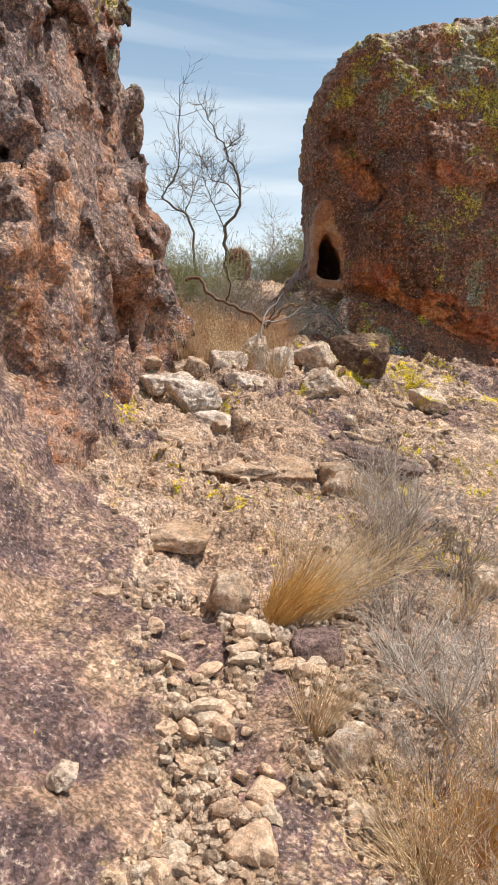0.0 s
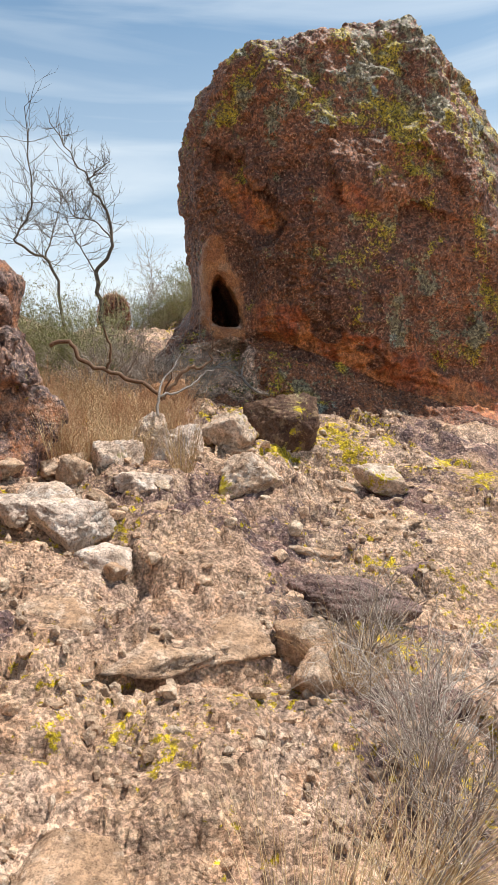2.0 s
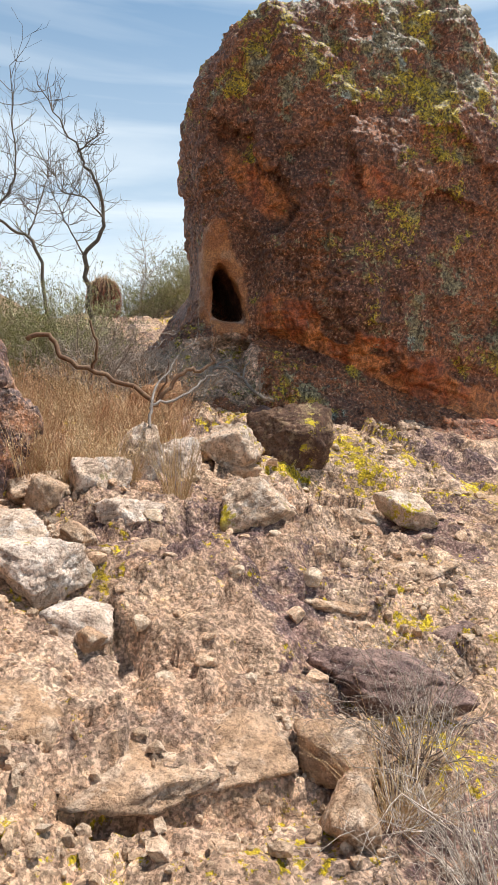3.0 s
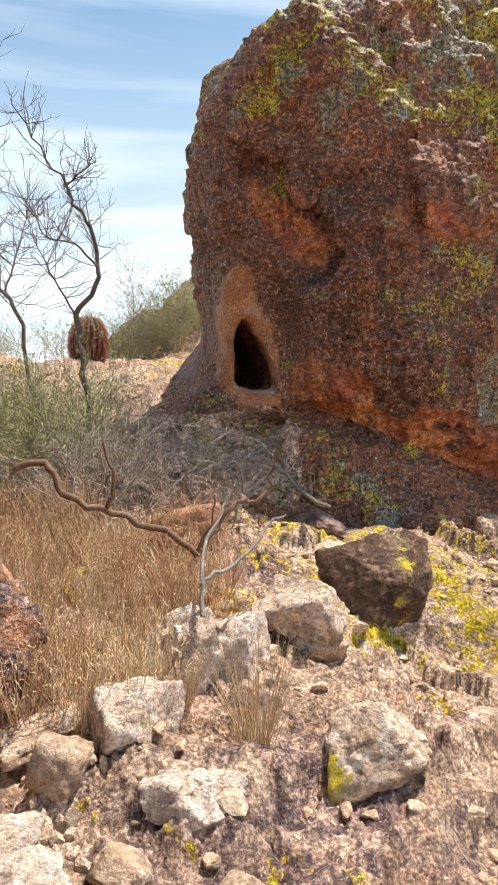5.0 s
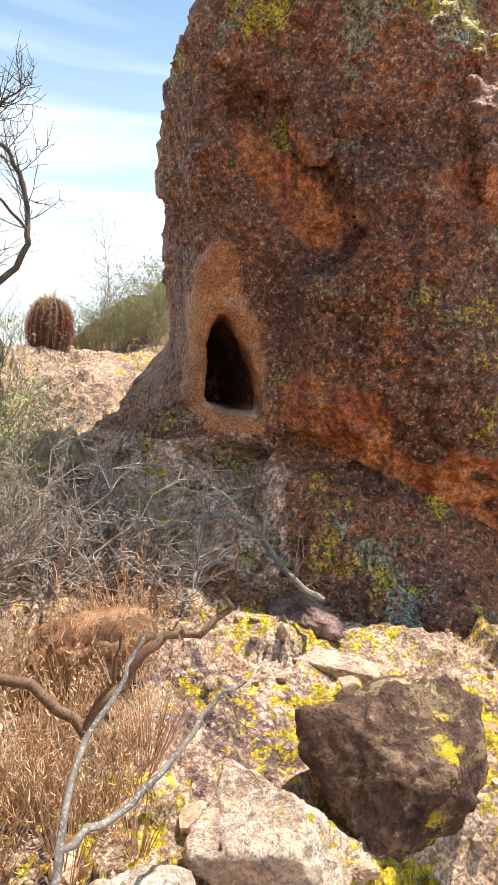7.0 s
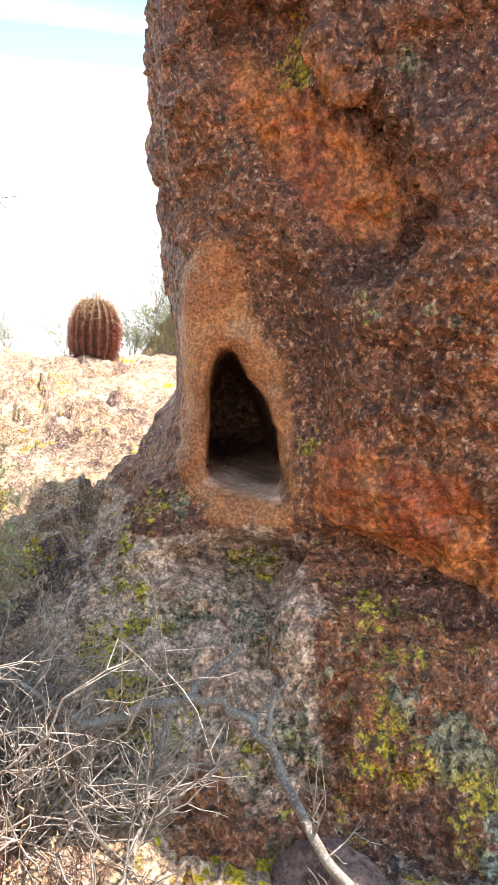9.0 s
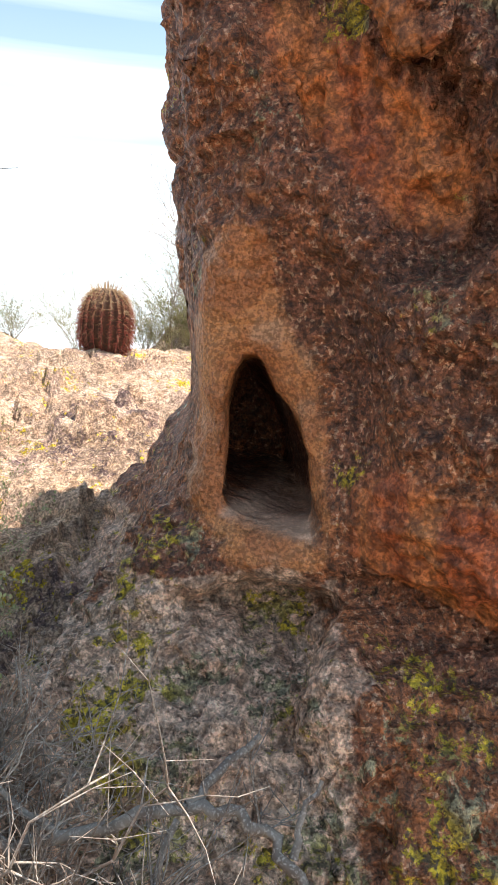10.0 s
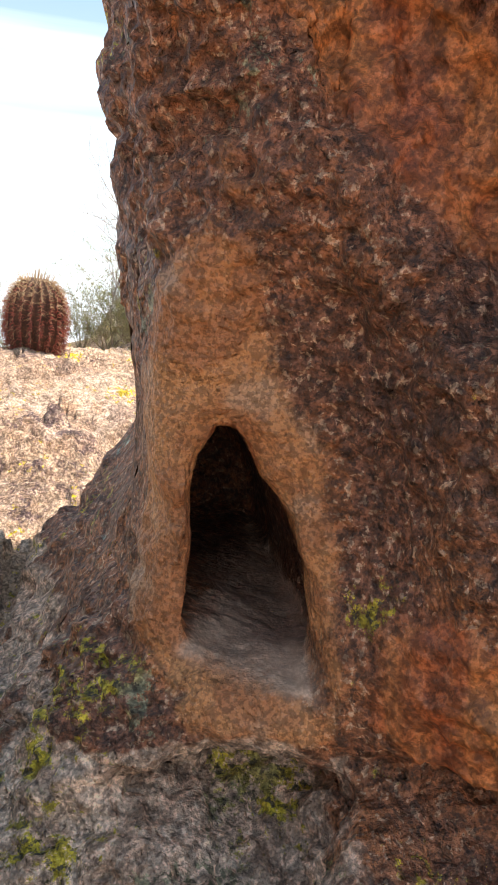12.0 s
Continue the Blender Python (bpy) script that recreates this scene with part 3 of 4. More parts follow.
# ---- the boulder with the hollow ----
def boulder_field(p):
    x, y, z = p[:, 0], p[:, 1], p[:, 2]
    d = half(p, (1.2, 8.26, 3.39), (-0.64, -1, -0.13))
    d = smax(d, half(p, (2.05, 7.72, 4.2), (0.12, -1, -0.16)), 0.15)
    d = smax(d, half(p, (2.37, 7.89, 4.97), (0.0, -1, 0.13)), 0.10)
    d = smax(d, half(p, (2.4, 8.6, 5.82), (-0.20, -0.30, 1)), 0.15)
    d = smax(d, half(p, (3.2, 8.6, 5.79), (0.62, -0.1, 1)), 0.15)
    d = smax(d, half(p, (3.30, 8.0, 4.6), (0.72, -0.70, 0.28)), 0.18)
    d = smax(d, half(p, (0.65, 9.1, 4.0), (-1, -0.07, -0.03)), 0.12)
    d = smax(d, half(p, (0.64, 9.45, 4.0), (-1, 0.35, 0)), 0.10)
    d = smax(d, half(p, (0.72, 8.8, 5.08), (-1, -0.20, 0.64)), 0.12)
    # the underside that leans back to the foot
    d = smax(d, half(p, (1.225, 8.364, 2.79), (-0.11, -0.252, -0.238)), 0.05)
    d = smax(d, half(p, (4.75, 9.0, 4.0), (1, 0, 0.35)), 0.3)
    d = smax(d, half(p, (2.0, 11.0, 4.0), (0, 1, 0.25)), 0.4)
    # the foot that spreads towards the slope
    a = half(p, (0.95, 8.55, 2.49), (0.10, -0.62, 1))
    b = half(p, (1.225, 8.364, 2.72), (0.36, -0.85, 1))
    b = smax(b, half(p, (1.04, 8.4, 2.6), (-1, 0.15, 0.25)), 0.05)
    b = smax(b, half(p, (1.10, 7.98, 2.2), (-0.5, -1, 0.4)), 0.06)
    a = smin(a, b, 0.04)
    a = smax(a, half(p, (0.20, 8.6, 2.42), (-0.55, -0.1, 0.8)), 0.10)
    a = smax(a, half(p, (4.6, 9, 2), (1, 0, 0.4)), 0.3)
    a = smax(a, half(p, (2.0, 11.0, 2.0), (0, 1, 0.25)), 0.4)
    a = smax(a, half(p, (2.0, 11.0, 2.75), (0, 0, 1)), 0.1)
    c = half(p, (0.63, 8.85, 2.97), (-0.80, -0.12, 0.53))
    c = smax(c, half(p, (0.58, 8.58, 2.70), (-0.25, -0.80, 0.45)), 0.12)
    c = smax(c, half(p, (0.6, 8.8, 3.25), (0, -0.3, 1)), 0.15)
    c = smax(c, half(p, (1.2, 10.2, 3.0), (0.5, 1, 0)), 0.2)
    c = smax(c, half(p, (0.74, 8.5, 2.7), (0.9, -0.35, 0.1)), 0.08)
    d = smin(smin(d, c, 0.14), a, 0.08)
    # the shallow hollow face under the brow
    e = np.sqrt(((x - 2.25) / 0.95) ** 2 + ((y - 7.50) / 0.42) ** 2 + ((z - 3.70) / 0.55) ** 2) - 1
    d = smax(d, -0.3 * e, 0.12)
    # diagonal scoop under a ledge, high beside the edge
    pa, ab = p - np.array([0.86, 8.33, 4.45]), np.array([0.46, -0.16, -0.66])
    k = np.clip(pa @ ab / (ab @ ab), 0, 1)
    e = np.linalg.norm(pa - k[:, None] * ab, axis=1) - (0.17 + 0.05 * k)
    d = smax(d, -e, 0.008)
    pa, ab = p - np.array([1.28, 8.12, 3.82]), np.array([0.34, -0.20, -0.22])
    k = np.clip(pa @ ab / (ab @ ab), 0, 1)
    e = np.linalg.norm(pa - k[:, None] * ab, axis=1) - 0.05 * (1.3 - k)
    return smax(d, -0.9 * e, 0.02)


def hollow_field(p):
    """The opening, narrow above and broad below, that widens inside."""
    x, y, z = p[:, 0], p[:, 1], p[:, 2]
    u = np.clip((z - 2.86) / 0.58, 0, 1)
    deep = smooth(8.5, 8.95, y)
    wide = (0.132 * (1 - u ** 1.8) ** 0.68 + 0.008) * (1 + 0.45 * deep)
    mid = 0.893 - 0.015 * u + 0.05 * np.sin(u * 5) * 0.2
    u2 = np.where(x < mid, wide / (1 + 0.45 * deep), wide)
    h = np.maximum(np.abs(x - mid) - u2, (z - 3.44) * 0.7)
    floor = 2.885 + 0.06 * (y - 8.4) - 0.20 * (x - 0.91)
    h = smax(h, floor - z, 0.02)
    return smax(h, y - 9.9, 0.1)


def make_boulder():
    lo, h = np.array([-0.5, 7.1, 1.3]), 0.045
    shape = (126, 92, 112)
    grid = np.stack(np.meshgrid(*[np.arange(n) for n in shape], indexing="ij"), -1).reshape(-1, 3) * h + lo
    f = boulder_field(grid)
    near = np.abs(f) < 0.32
    p = grid[near]
    calm = smooth(0.25, 0.6, np.hypot(p[:, 0] - 0.9, (p[:, 2] - 3.2) * 0.7))
    f[near] += 0.05 * fbm(p, 1.3, 3, 12) * (0.4 + 0.6 * calm) + (0.065 * facets(p + 0.1 * fbm(p, 2, 2, 4)[:, None], 1.8, 31) + 0.022 * facets(p, 5.0, 37)) * (0.12 + 0.88 * calm)
    box = (np.abs(grid[:, 0] - 0.92) < 0.6) & (np.abs(grid[:, 2] - 3.2) < 0.7) & (grid[:, 1] < 10.2)
    b = grid[box]
    w = b + 0.018 * np.column_stack([fbm(b, 6, 2, s) for s in (1, 2, 3)])
    # smoothed niche round the opening, then the opening itself
    nic = np.sqrt(((b[:, 0] - 0.88) / 0.34) ** 2 + ((b[:, 1] - 8.36) / 0.24) ** 2 + ((b[:, 2] - 3.30) / 0.52) ** 2) - 1
    g = smax(f[box], -0.22 * nic, 0.10)
    # the lip that stands out below the sill, and the undercut beneath it
    lip = np.sqrt((b[:, 1] - 8.57 + 0.10 * (b[:, 0] - 0.9)) ** 2 + (b[:, 2] - 2.80 + 0.16 * (b[:, 0] - 0.9)) ** 2) - 0.04
    lip = smax(lip, np.abs(b[:, 0] - 0.93) - 0.20, 0.20)
    g = smin(g, lip, 0.08)
    cut = np.sqrt(((b[:, 0] - 0.88) / 0.26) ** 2 + ((b[:, 1] - 8.53) / 0.20) ** 2 + ((b[:, 2] - 2.65) / 0.07) ** 2) - 1
    g = smax(g, -0.1 * cut, 0.03)
    f[box] = smax(g, -hollow_field(w), 0.035)
    v, q = largest(*nets(f.reshape(shape), lo, h))
    mid = v[q].mean(1)
    v, q = finer(v, q, (mid[:, 1] < 9.2) & (mid[:, 0] < 3.6) & (mid[:, 2] > 1.9))
    mid = v[q].mean(1)
    v, q = finer(v, q, (mid[:, 1] < 8.95) & (np.abs(mid[:, 0] - 1.0) < 0.85) & (np.abs(mid[:, 2] - 3.2) < 1.05))
    n = normals(v, q)
    inner = (hollow_field(v) < 0.05)
    floor_in = smooth(0.045, -0.04, hollow_field(v))
    calm = smooth(0.2, 0.6, np.hypot(v[:, 0] - 0.9, (v[:, 2] - 3.25) * 0.6))
    v = v + n * ((0.020 * ridged(v, 8.0, 3, 77) - 0.008 + 0.012 * fbm(v, 26, 2, 5)) * (0.25 + 0.75 * calm) + 0.016 * facets(v, 11.0, 3) * (0.15 + 0.85 * calm))[:, None]
    v = v + n * ((0.011 * ridged(v, 13.0, 2, 47) + 0.007 * fbm(v, 34.0, 2, 57)) * np.where(inner & (v[:, 1] > 8.6), 0.08, 1.0) * smooth(-0.5, 0.2, fbm(v, 1.7, 2, 67) + 0.15))[:, None]
    x, y, z = v.T
    wob = fbm(v, 2.2, 3, 91)
    tan = smooth(1.15, 0.60, np.sqrt(((x - 0.80) / np.interp(z, [2.7, 3.2, 3.8], [0.34, 0.25, 0.19])) ** 2 + ((z - 3.26) / 0.55) ** 2) + 0.45 * wob) * (y < 9.2)
    tan = tan * smooth(2.68, 2.80, z + 0.16 * (x - 0.9) + 0.05 * wob)
    # tan fades to dark skin deep in the hollow, its shade put into colour
    tan = np.maximum(tan, 0.6 * inner) * smooth(9.0, 8.7, y)
    tan = tan * (1 - floor_in * smooth(3.0, 2.93, z))
    lich = 0.24 * smooth(4.25, 4.75, z + 0.25 * wob) + 0.26 * smooth(1.2, 2.6, x) + 0.20 * smooth(3.0, 2.4, z) + 0.47
    lich = lich * (1 - 0.9 * tan) * (~inner) * (1 - 0.6 * smooth(1.5, 2.0, x) * smooth(2.5, 2.2, z))
    pale = smooth(2.80, 2.72, z + 0.03 * wob + 0.40 * np.clip(x - 1.1, 0, 9)) * (1 - 0.62 * smooth(1.04, 1.14, x + 0.06 * wob)) * (0.60 + 0.40 * np.maximum(smooth(0.16, 0.08, np.abs(x - 0.93 - 0.05 * wob)), smooth(-0.15, 0.2, wob)))
    crease = z - 2.79 + 0.46 * (x - 1.225)
    red = 1.1 * smooth(-0.03, 0.04, crease) * smooth(0.34, 0.10, crease + 0.2 * wob) * smooth(1.0, 1.3, x) + np.exp(-((x + 0.67 * z - 3.86) / 0.14) ** 2 - ((z - 4.1) / 0.38) ** 2) + 0.55 * np.exp(-((x - 2.0) / 0.8) ** 2 - ((z - 3.95) / 0.28) ** 2)
    pale = pale * (1 - np.clip(red, 0, 1)) * (0.35 + 0.65 * smooth(2.05, 2.30, z))
    pale = np.maximum(pale, floor_in * smooth(2.98, 2.92, z))
    lich = lich * (1 - 0.7 * np.clip(red, 0, 1))
    me = mesh_of("boulder", v, q, ROCK, True, np.column_stack([tan, lich, pale]), np.clip(red, 0, 1))
    tagged(new("boulder", me), "huge red-brown boulder with lichen and a small arched hollow", "boulder")


make_boulder()


# ---- the rock wall beside the path ----
def wall_field(p):
    d = half(p, (-1.0, 4.0, 2.6), (1, -0.01, 0.16))
    d = smax(d, half(p, (-0.92, 6.65, 3.0), (0.30, 1, 0.05)), 0.12)
    d = smax(d, half(p, (-1.02, 6.0, 4.40), (0.85, 0.25, 0.62)), 0.15)
    d = smax(d, half(p, (-2, 4, 5.9), (0.1, 0.1, 1)), 0.4)
    d = smax(d, half(p, (-3.2, 4, 3), (-1, 0, 0.2)), 0.4)
    d = smax(d, half(p, (-1.3, 3.05, 2), (0.6, -1, 0.25)), 0.3)
    x, y, z = p.T
    e = np.sqrt(((x + 0.78) / 0.24) ** 2 + ((y - 5.9) / 0.35) ** 2 + ((z - 3.45) / 0.34) ** 2) - 1
    d = smax(d, -0.25 * e, 0.05)
    e = np.sqrt(((x + 0.85) / 0.30) ** 2 + ((y - 4.9) / 0.30) ** 2 + ((z - 2.5) / 0.6) ** 2) - 1
    d = smax(d, -0.25 * e, 0.05)
    foot = np.sqrt(((x + 1.30) / 0.62) ** 2 + ((y - 6.2) / 0.55) ** 2 + ((z - 2.2) / 0.55) ** 2) - 1
    return smin(d, 0.5 * foot, 0.08)


def make_wall():
    lo, h = np.array([-3.6, 1.0, 0.3]), 0.052
    shape = (64, 114, 112)
    grid = np.stack(np.meshgrid(*[np.arange(n) for n in shape], indexing="ij"), -1).reshape(-1, 3) * h + lo
    f = wall_field(grid)
    near = np.abs(f) < 0.4
    p = grid[near]
    t = p * np.array([1, 1, 0.6]) + 0.08 * fbm(p, 2.0, 2, 14)[:, None]
    f[near] += (0.10 * fbm(p, 1.1, 3, 52) + 0.26 * facets(t, 1.3, 9) + 0.11 * facets(t, 3.2, 19)) * smooth(0.9, 2.0, p[:, 2])
    v, q = largest(*nets(f.reshape(shape), lo, h))
    mid = v[q].mean(1)
    v, q = finer(v, q, (mid[:, 0] > -1.7) & (mid[:, 1] > 2.4) & (mid[:, 2] > 0.8))
    n = normals(v, q)
    v = v + n * (0.012 * ridged(v * np.array([1, 1, 0.5]), 7.0, 3, 17) + 0.008 * fbm(v, 24, 2, 5) + 0.036 * facets(v * np.array([1, 1, 0.5]), 8.0, 3))[:, None]
    x, y, z = v.T
    wob = fbm(v, 1.7, 3, 19)
    tan = 0.42 * smooth(0.2, 0.7, wob + 0.25 * smooth(3.0, 2.0, z) + 0.3 * smooth(5.2, 6.2, y))
    lich = 0.30 + 0.5 * smooth(3.6, 4.4, z)
    pale = 0.04 + 0.44 * smooth(0.4, -0.3, fbm(v, 1.3, 3, 23)) * (0.6 + 0.4 * smooth(3.6, 2.4, z))
    me = mesh_of("rock_wall", v, q, WALL_ROCK, True, np.column_stack([tan, lich, pale]))
    tagged(new("rock_wall", me), "tall weathered purple-brown cliff beside the slope", "cliff", kind="structure")


make_wall()


# ---- stones ----
def stone_mesh(name, size, seed, mat, sub=3, cuts=14, rough=0.03):
    """A broken stone: a ball cut by planes, then roughened. size: full width, depth, height; it stands on z = 0."""
    rng = np.random.default_rng(seed)
    bm = bmesh.new()
    bmesh.ops.create_icosphere(bm, subdivisions=sub, radius=1.0)
    d = np.array([v.co[:] for v in bm.verts])
    d /= np.linalg.norm(d, axis=1, keepdims=True)
    tri = np.array([[v.index for v in f.verts] for f in bm.faces])
    bm.free()
    turn = np.array(Euler(rng.uniform(-0.5, 0.5, 3)).to_matrix())
    r = (np.abs(d @ turn) ** 16).sum(1) ** (-1 / 16)
    for k in range(cuts):
        nn = rng.normal(size=3)
        nn /= np.linalg.norm(nn)
        c = d @ nn
        r = np.where(c > 0.05, np.minimum(r, rng.uniform(0.66, 1.02) / np.maximum(c, 0.05)), r)
    v = d * r[:, None]
    v += d * (rough * fbm(v + seed * 3.1, 2.2, 3, seed) + 0.09 * facets(v + seed, 2.2, seed) + (0.05 * facets(v + seed, 5.0, seed + 3) + 0.03 * facets(v + seed, 12.0, seed + 5) if sub > 3 else 0))[:, None]
    v -= (v.max(0) + v.min(0)) / 2
    v *= np.array(size) / (v.max(0) - v.min(0))
    v[:, 2] -= v[:, 2].min()
    return mesh_of(name, v, tri, mat, sub > 3)


STONES = [
    # name, x, y, foot, (width, depth, height), turn, lean, material, label
    ("tan_block", -0.05, 2.70, 0.58, (0.19, 0.20, 0.24), 20, 8, TAN_STONE, "pale tan angular stone bedded in gravel"),
    ("upright_stone", 0.30, 2.03, 0.28, (0.14, 0.15, 0.25), -25, -8, LICHEN_STONE, "grey angular stone standing in gravel"),
    ("slate_slab", 0.26, 2.50, 0.48, (0.22, 0.18, 0.22), 15, 20, PURPLE_STONE, "dark purple slab of rock in gravel"),
    ("edge_stone", 1.15, 3.36, 0.46, (0.22, 0.20, 0.26), 40, 10, LICHEN_STONE, "tan angular stone beside dry brush"),
    ("edge_stone", 0.94, 3.24, 0.46, (0.24, 0.18, 0.14), 10, 18, TAN_STONE, "flat tan stone beside dry brush"),
    ("flat_stone", -0.41, 4.98, 1.47, (0.44, 0.34, 0.19), 30, 32, WHITE_STONE, "pale flat angular stone propped on the slope"),
    ("flat_stone", -0.24, 4.73, 1.40, (0.28, 0.22, 0.12), -10, 24, WHITE_STONE, "pale flat stone on gravel"),
    ("flat_stone", -0.17, 4.62, 1.31, (0.17, 0.14, 0.12), 60, -20, TAN_STONE, "small tan stone on gravel"),
    ("flat_stone", -0.03, 5.50, 1.53, (0.34, 0.24, 0.15), -8, 12, WHITE_STONE, "pale flat stone among dry grass"),
    ("flat_stone", -0.52, 5.20, 1.58, (0.30, 0.24, 0.15), 15, 14, WHITE_STONE, "pale flat stone in a heap of rubble"),
    ("flat_stone", -0.28, 5.30, 1.53, (0.22, 0.18, 0.13), 70, 10, TAN_STONE, "tan flat stone in a heap of rubble"),
    ("flat_stone", -0.68, 5.02, 1.60, (0.25, 0.20, 0.14), -30, 8, WHITE_STONE, "pale angular stone below the cliff"),
    ("flat_stone", 0.02, 5.18, 1.42, (0.20, 0.16, 0.10), 40, 5, TAN_STONE, "tan stone among rubble"),
    ("pale_stone", -0.15, 5.80, 1.50, (0.36, 0.28, 0.36), 12, 6, WHITE_STONE, "white angular stone with a fresh face"),
    ("pale_stone", -0.58, 5.42, 1.63, (0.28, 0.22, 0.16), 20, 12, WHITE_STONE, "pale stone in a heap of rubble"),
    ("pale_stone", -0.40, 5.62, 1.60, (0.22, 0.20, 0.18), 50, -8, TAN_STONE, "tan stone in a heap of rubble"),
    ("pale_stone", -0.80, 5.65, 1.72, (0.26, 0.20, 0.14), 70, 5, TAN_STONE, "tan stone in a heap of rubble"),
    ("pale_stone", 0.00, 6.14, 1.64, (0.36, 0.30, 0.37), -20, 16, WHITE_STONE, "large pale stone under a dead branch"),
    ("pale_stone", 0.27, 6.18, 1.60, (0.34, 0.28, 0.31), 30, -12, WHITE_STONE, "pale stone beside a grass tuft"),
    ("lichen_stone", 0.61, 5.66, 1.40, (0.46, 0.34, 0.33), 8, 6, LICHEN_STONE, "pale block with bright yellow lichen"),
    ("tan_boulder", 0.577, 6.44, 1.73, (0.41, 0.36, 0.34), -15, 14, LICHEN_STONE, "rounded tan stone resting on rubble"),
    ("under_stone", 0.585, 6.34, 1.60, (0.27, 0.26, 0.20), 25, 4, TAN_STONE, "tan stone under a larger one"),
    ("dark_block", 1.06, 6.56, 1.60, (0.51, 0.42, 0.52), 22, -12, DARK_STONE, "dark brown angular block with lichen"),
    ("orange_stone", 0.18, 7.08, 1.96, (0.47, 0.34, 0.31), -12, 8, ORANGE_STONE, "orange weathered stone in dry grass"),
    ("plank_stone", 1.07, 7.66, 1.95, (0.25, 0.40, 0.15), 32, 18, PURPLE_STONE, "brown plank-shaped stone against the boulder foot"),
    ("ledge_stone", 1.16, 7.42, 1.82, (0.50, 0.26, 0.11), -12, 5, LICHEN_STONE, "thin ledge of lichened rock"),
    ("ledge_stone", 1.49, 5.92, 1.42, (0.37, 0.26, 0.20), -15, 12, LICHEN_STONE, "thin ledge of lichened rock"),
    ("ledge_stone", 1.21, 5.95, 1.47, (0.30, 0.20, 0.14), 12, 8, LICHEN_STONE, "brown flat stone on lichened rock"),
    ("edge_stone", 2.20, 5.80, 1.12, (0.44, 0.30, 0.19), -30, 10, WHITE_STONE, "pale flat stone on bare rock"),
    ("ledge_stone", 0.54, 4.14, 1.02, (0.27, 0.18, 0.15), -32, 14, TAN_STONE, "tan slab of bedrock beside dry brush"),
    ("ledge_stone", 0.50, 3.92, 0.90, (0.16, 0.28, 0.20), -20, 14, TAN_STONE, "tan slab of bedrock beside dry brush"),
    ("slate_ledge", 0.84, 4.50, 1.00, (0.60, 0.34, 0.23), -18, 12, PURPLE_STONE, "dark purple slab of bedrock over dry brush"),
    ("ledge_stone", -0.50, 5.80, 1.66, (0.30, 0.20, 0.12), 15, 5, TAN_STONE, "tan stone below dry grass"),
    ("ledge_stone", -0.50, 2.60, 0.70, (0.12, 0.10, 0.06), 30, 5, TAN_STONE, "small flat stone on purple rock"),
    ("pebble_cluster", -0.44, 1.72, 0.60, (0.09, 0.09, 0.08), 30, 5, WHITE_STONE, "pale stone on purple rock"),
]


def make_stones():
    for k, (name, x, y, foot, size, turn, lean, mat, label) in enumerate(STONES):
        me = stone_mesh(name, size, 100 + k * 7, mat, 5 if max(size) > 0.29 else 4, 8, 0.04)
        ob = tagged(new(name, me), label, "stone")
        u, w = np.meshgrid(np.linspace(-0.35, 0.35, 5), np.linspace(-0.35, 0.35, 5))
        rest = np.percentile(full_height(x + u.ravel() * size[0], y + w.ravel() * size[1]), 40)
        ob.matrix_world = pose(x, y, min(foot, rest - 0.08 * size[2]), lean, 9 * math.sin(k * 1.3), turn)


make_stones()


def make_slabs():
    """Broken plates of bedrock that overhang the small steps of the slope."""
    spots = [(-0.10, 4.10, 0.56, 0.34, 4), (0.22, 4.16, 0.40, 0.30, -6), (-0.42, 4.22, 0.34, 0.30, 12), (1.28, 5.48, 0.62, 0.38, -10), (1.72, 5.42, 0.50, 0.34, -12), (0.78, 5.12, 0.46, 0.30, 8),
             (-0.32, 3.16, 0.34, 0.26, 12), (1.75, 6.60, 0.58, 0.36, -8), (2.15, 6.40, 0.50, 0.34, -14), (1.35, 4.90, 0.46, 0.32, -16), (1.50, 7.05, 0.50, 0.30, -6), (0.30, 4.98, 0.38, 0.26, 4)]
    for k, (x, y, wide, deep, turn) in enumerate(spots):
        me = stone_mesh("bedrock_slab", (wide, deep, 0.10), 700 + k * 5, PURPLE_STONE if k == 9 else BEDROCK, 4, 7, 0.05)
        ob = tagged(new("bedrock_slab", me), "flat plate of weathered bedrock bedded in the slope", "stone", "bedrock slabs in the slope")
        ob.matrix_world = pose(x, y, base_height(x, y) - 0.075, 17 + 3 * math.sin(k), -4 * math.cos(k * 1.7), turn)


make_slabs()


def make_far_hill():
    """Rocky rise behind the boulder."""
    me = stone_mesh("rocky_outcrop", (10.4, 7.0, 11.6), 905, FAR_ROCK, 6, 14, 0.10)
    ob = tagged(new("rocky_outcrop", me), "brown rocky outcrop with green and yellow lichen behind bushes", "outcrop")
    ob.matrix_world = pose(3.8, 22.5, ground_z(3.8, 22.5) - 4.8, 0, 0, 10)


make_far_hill()


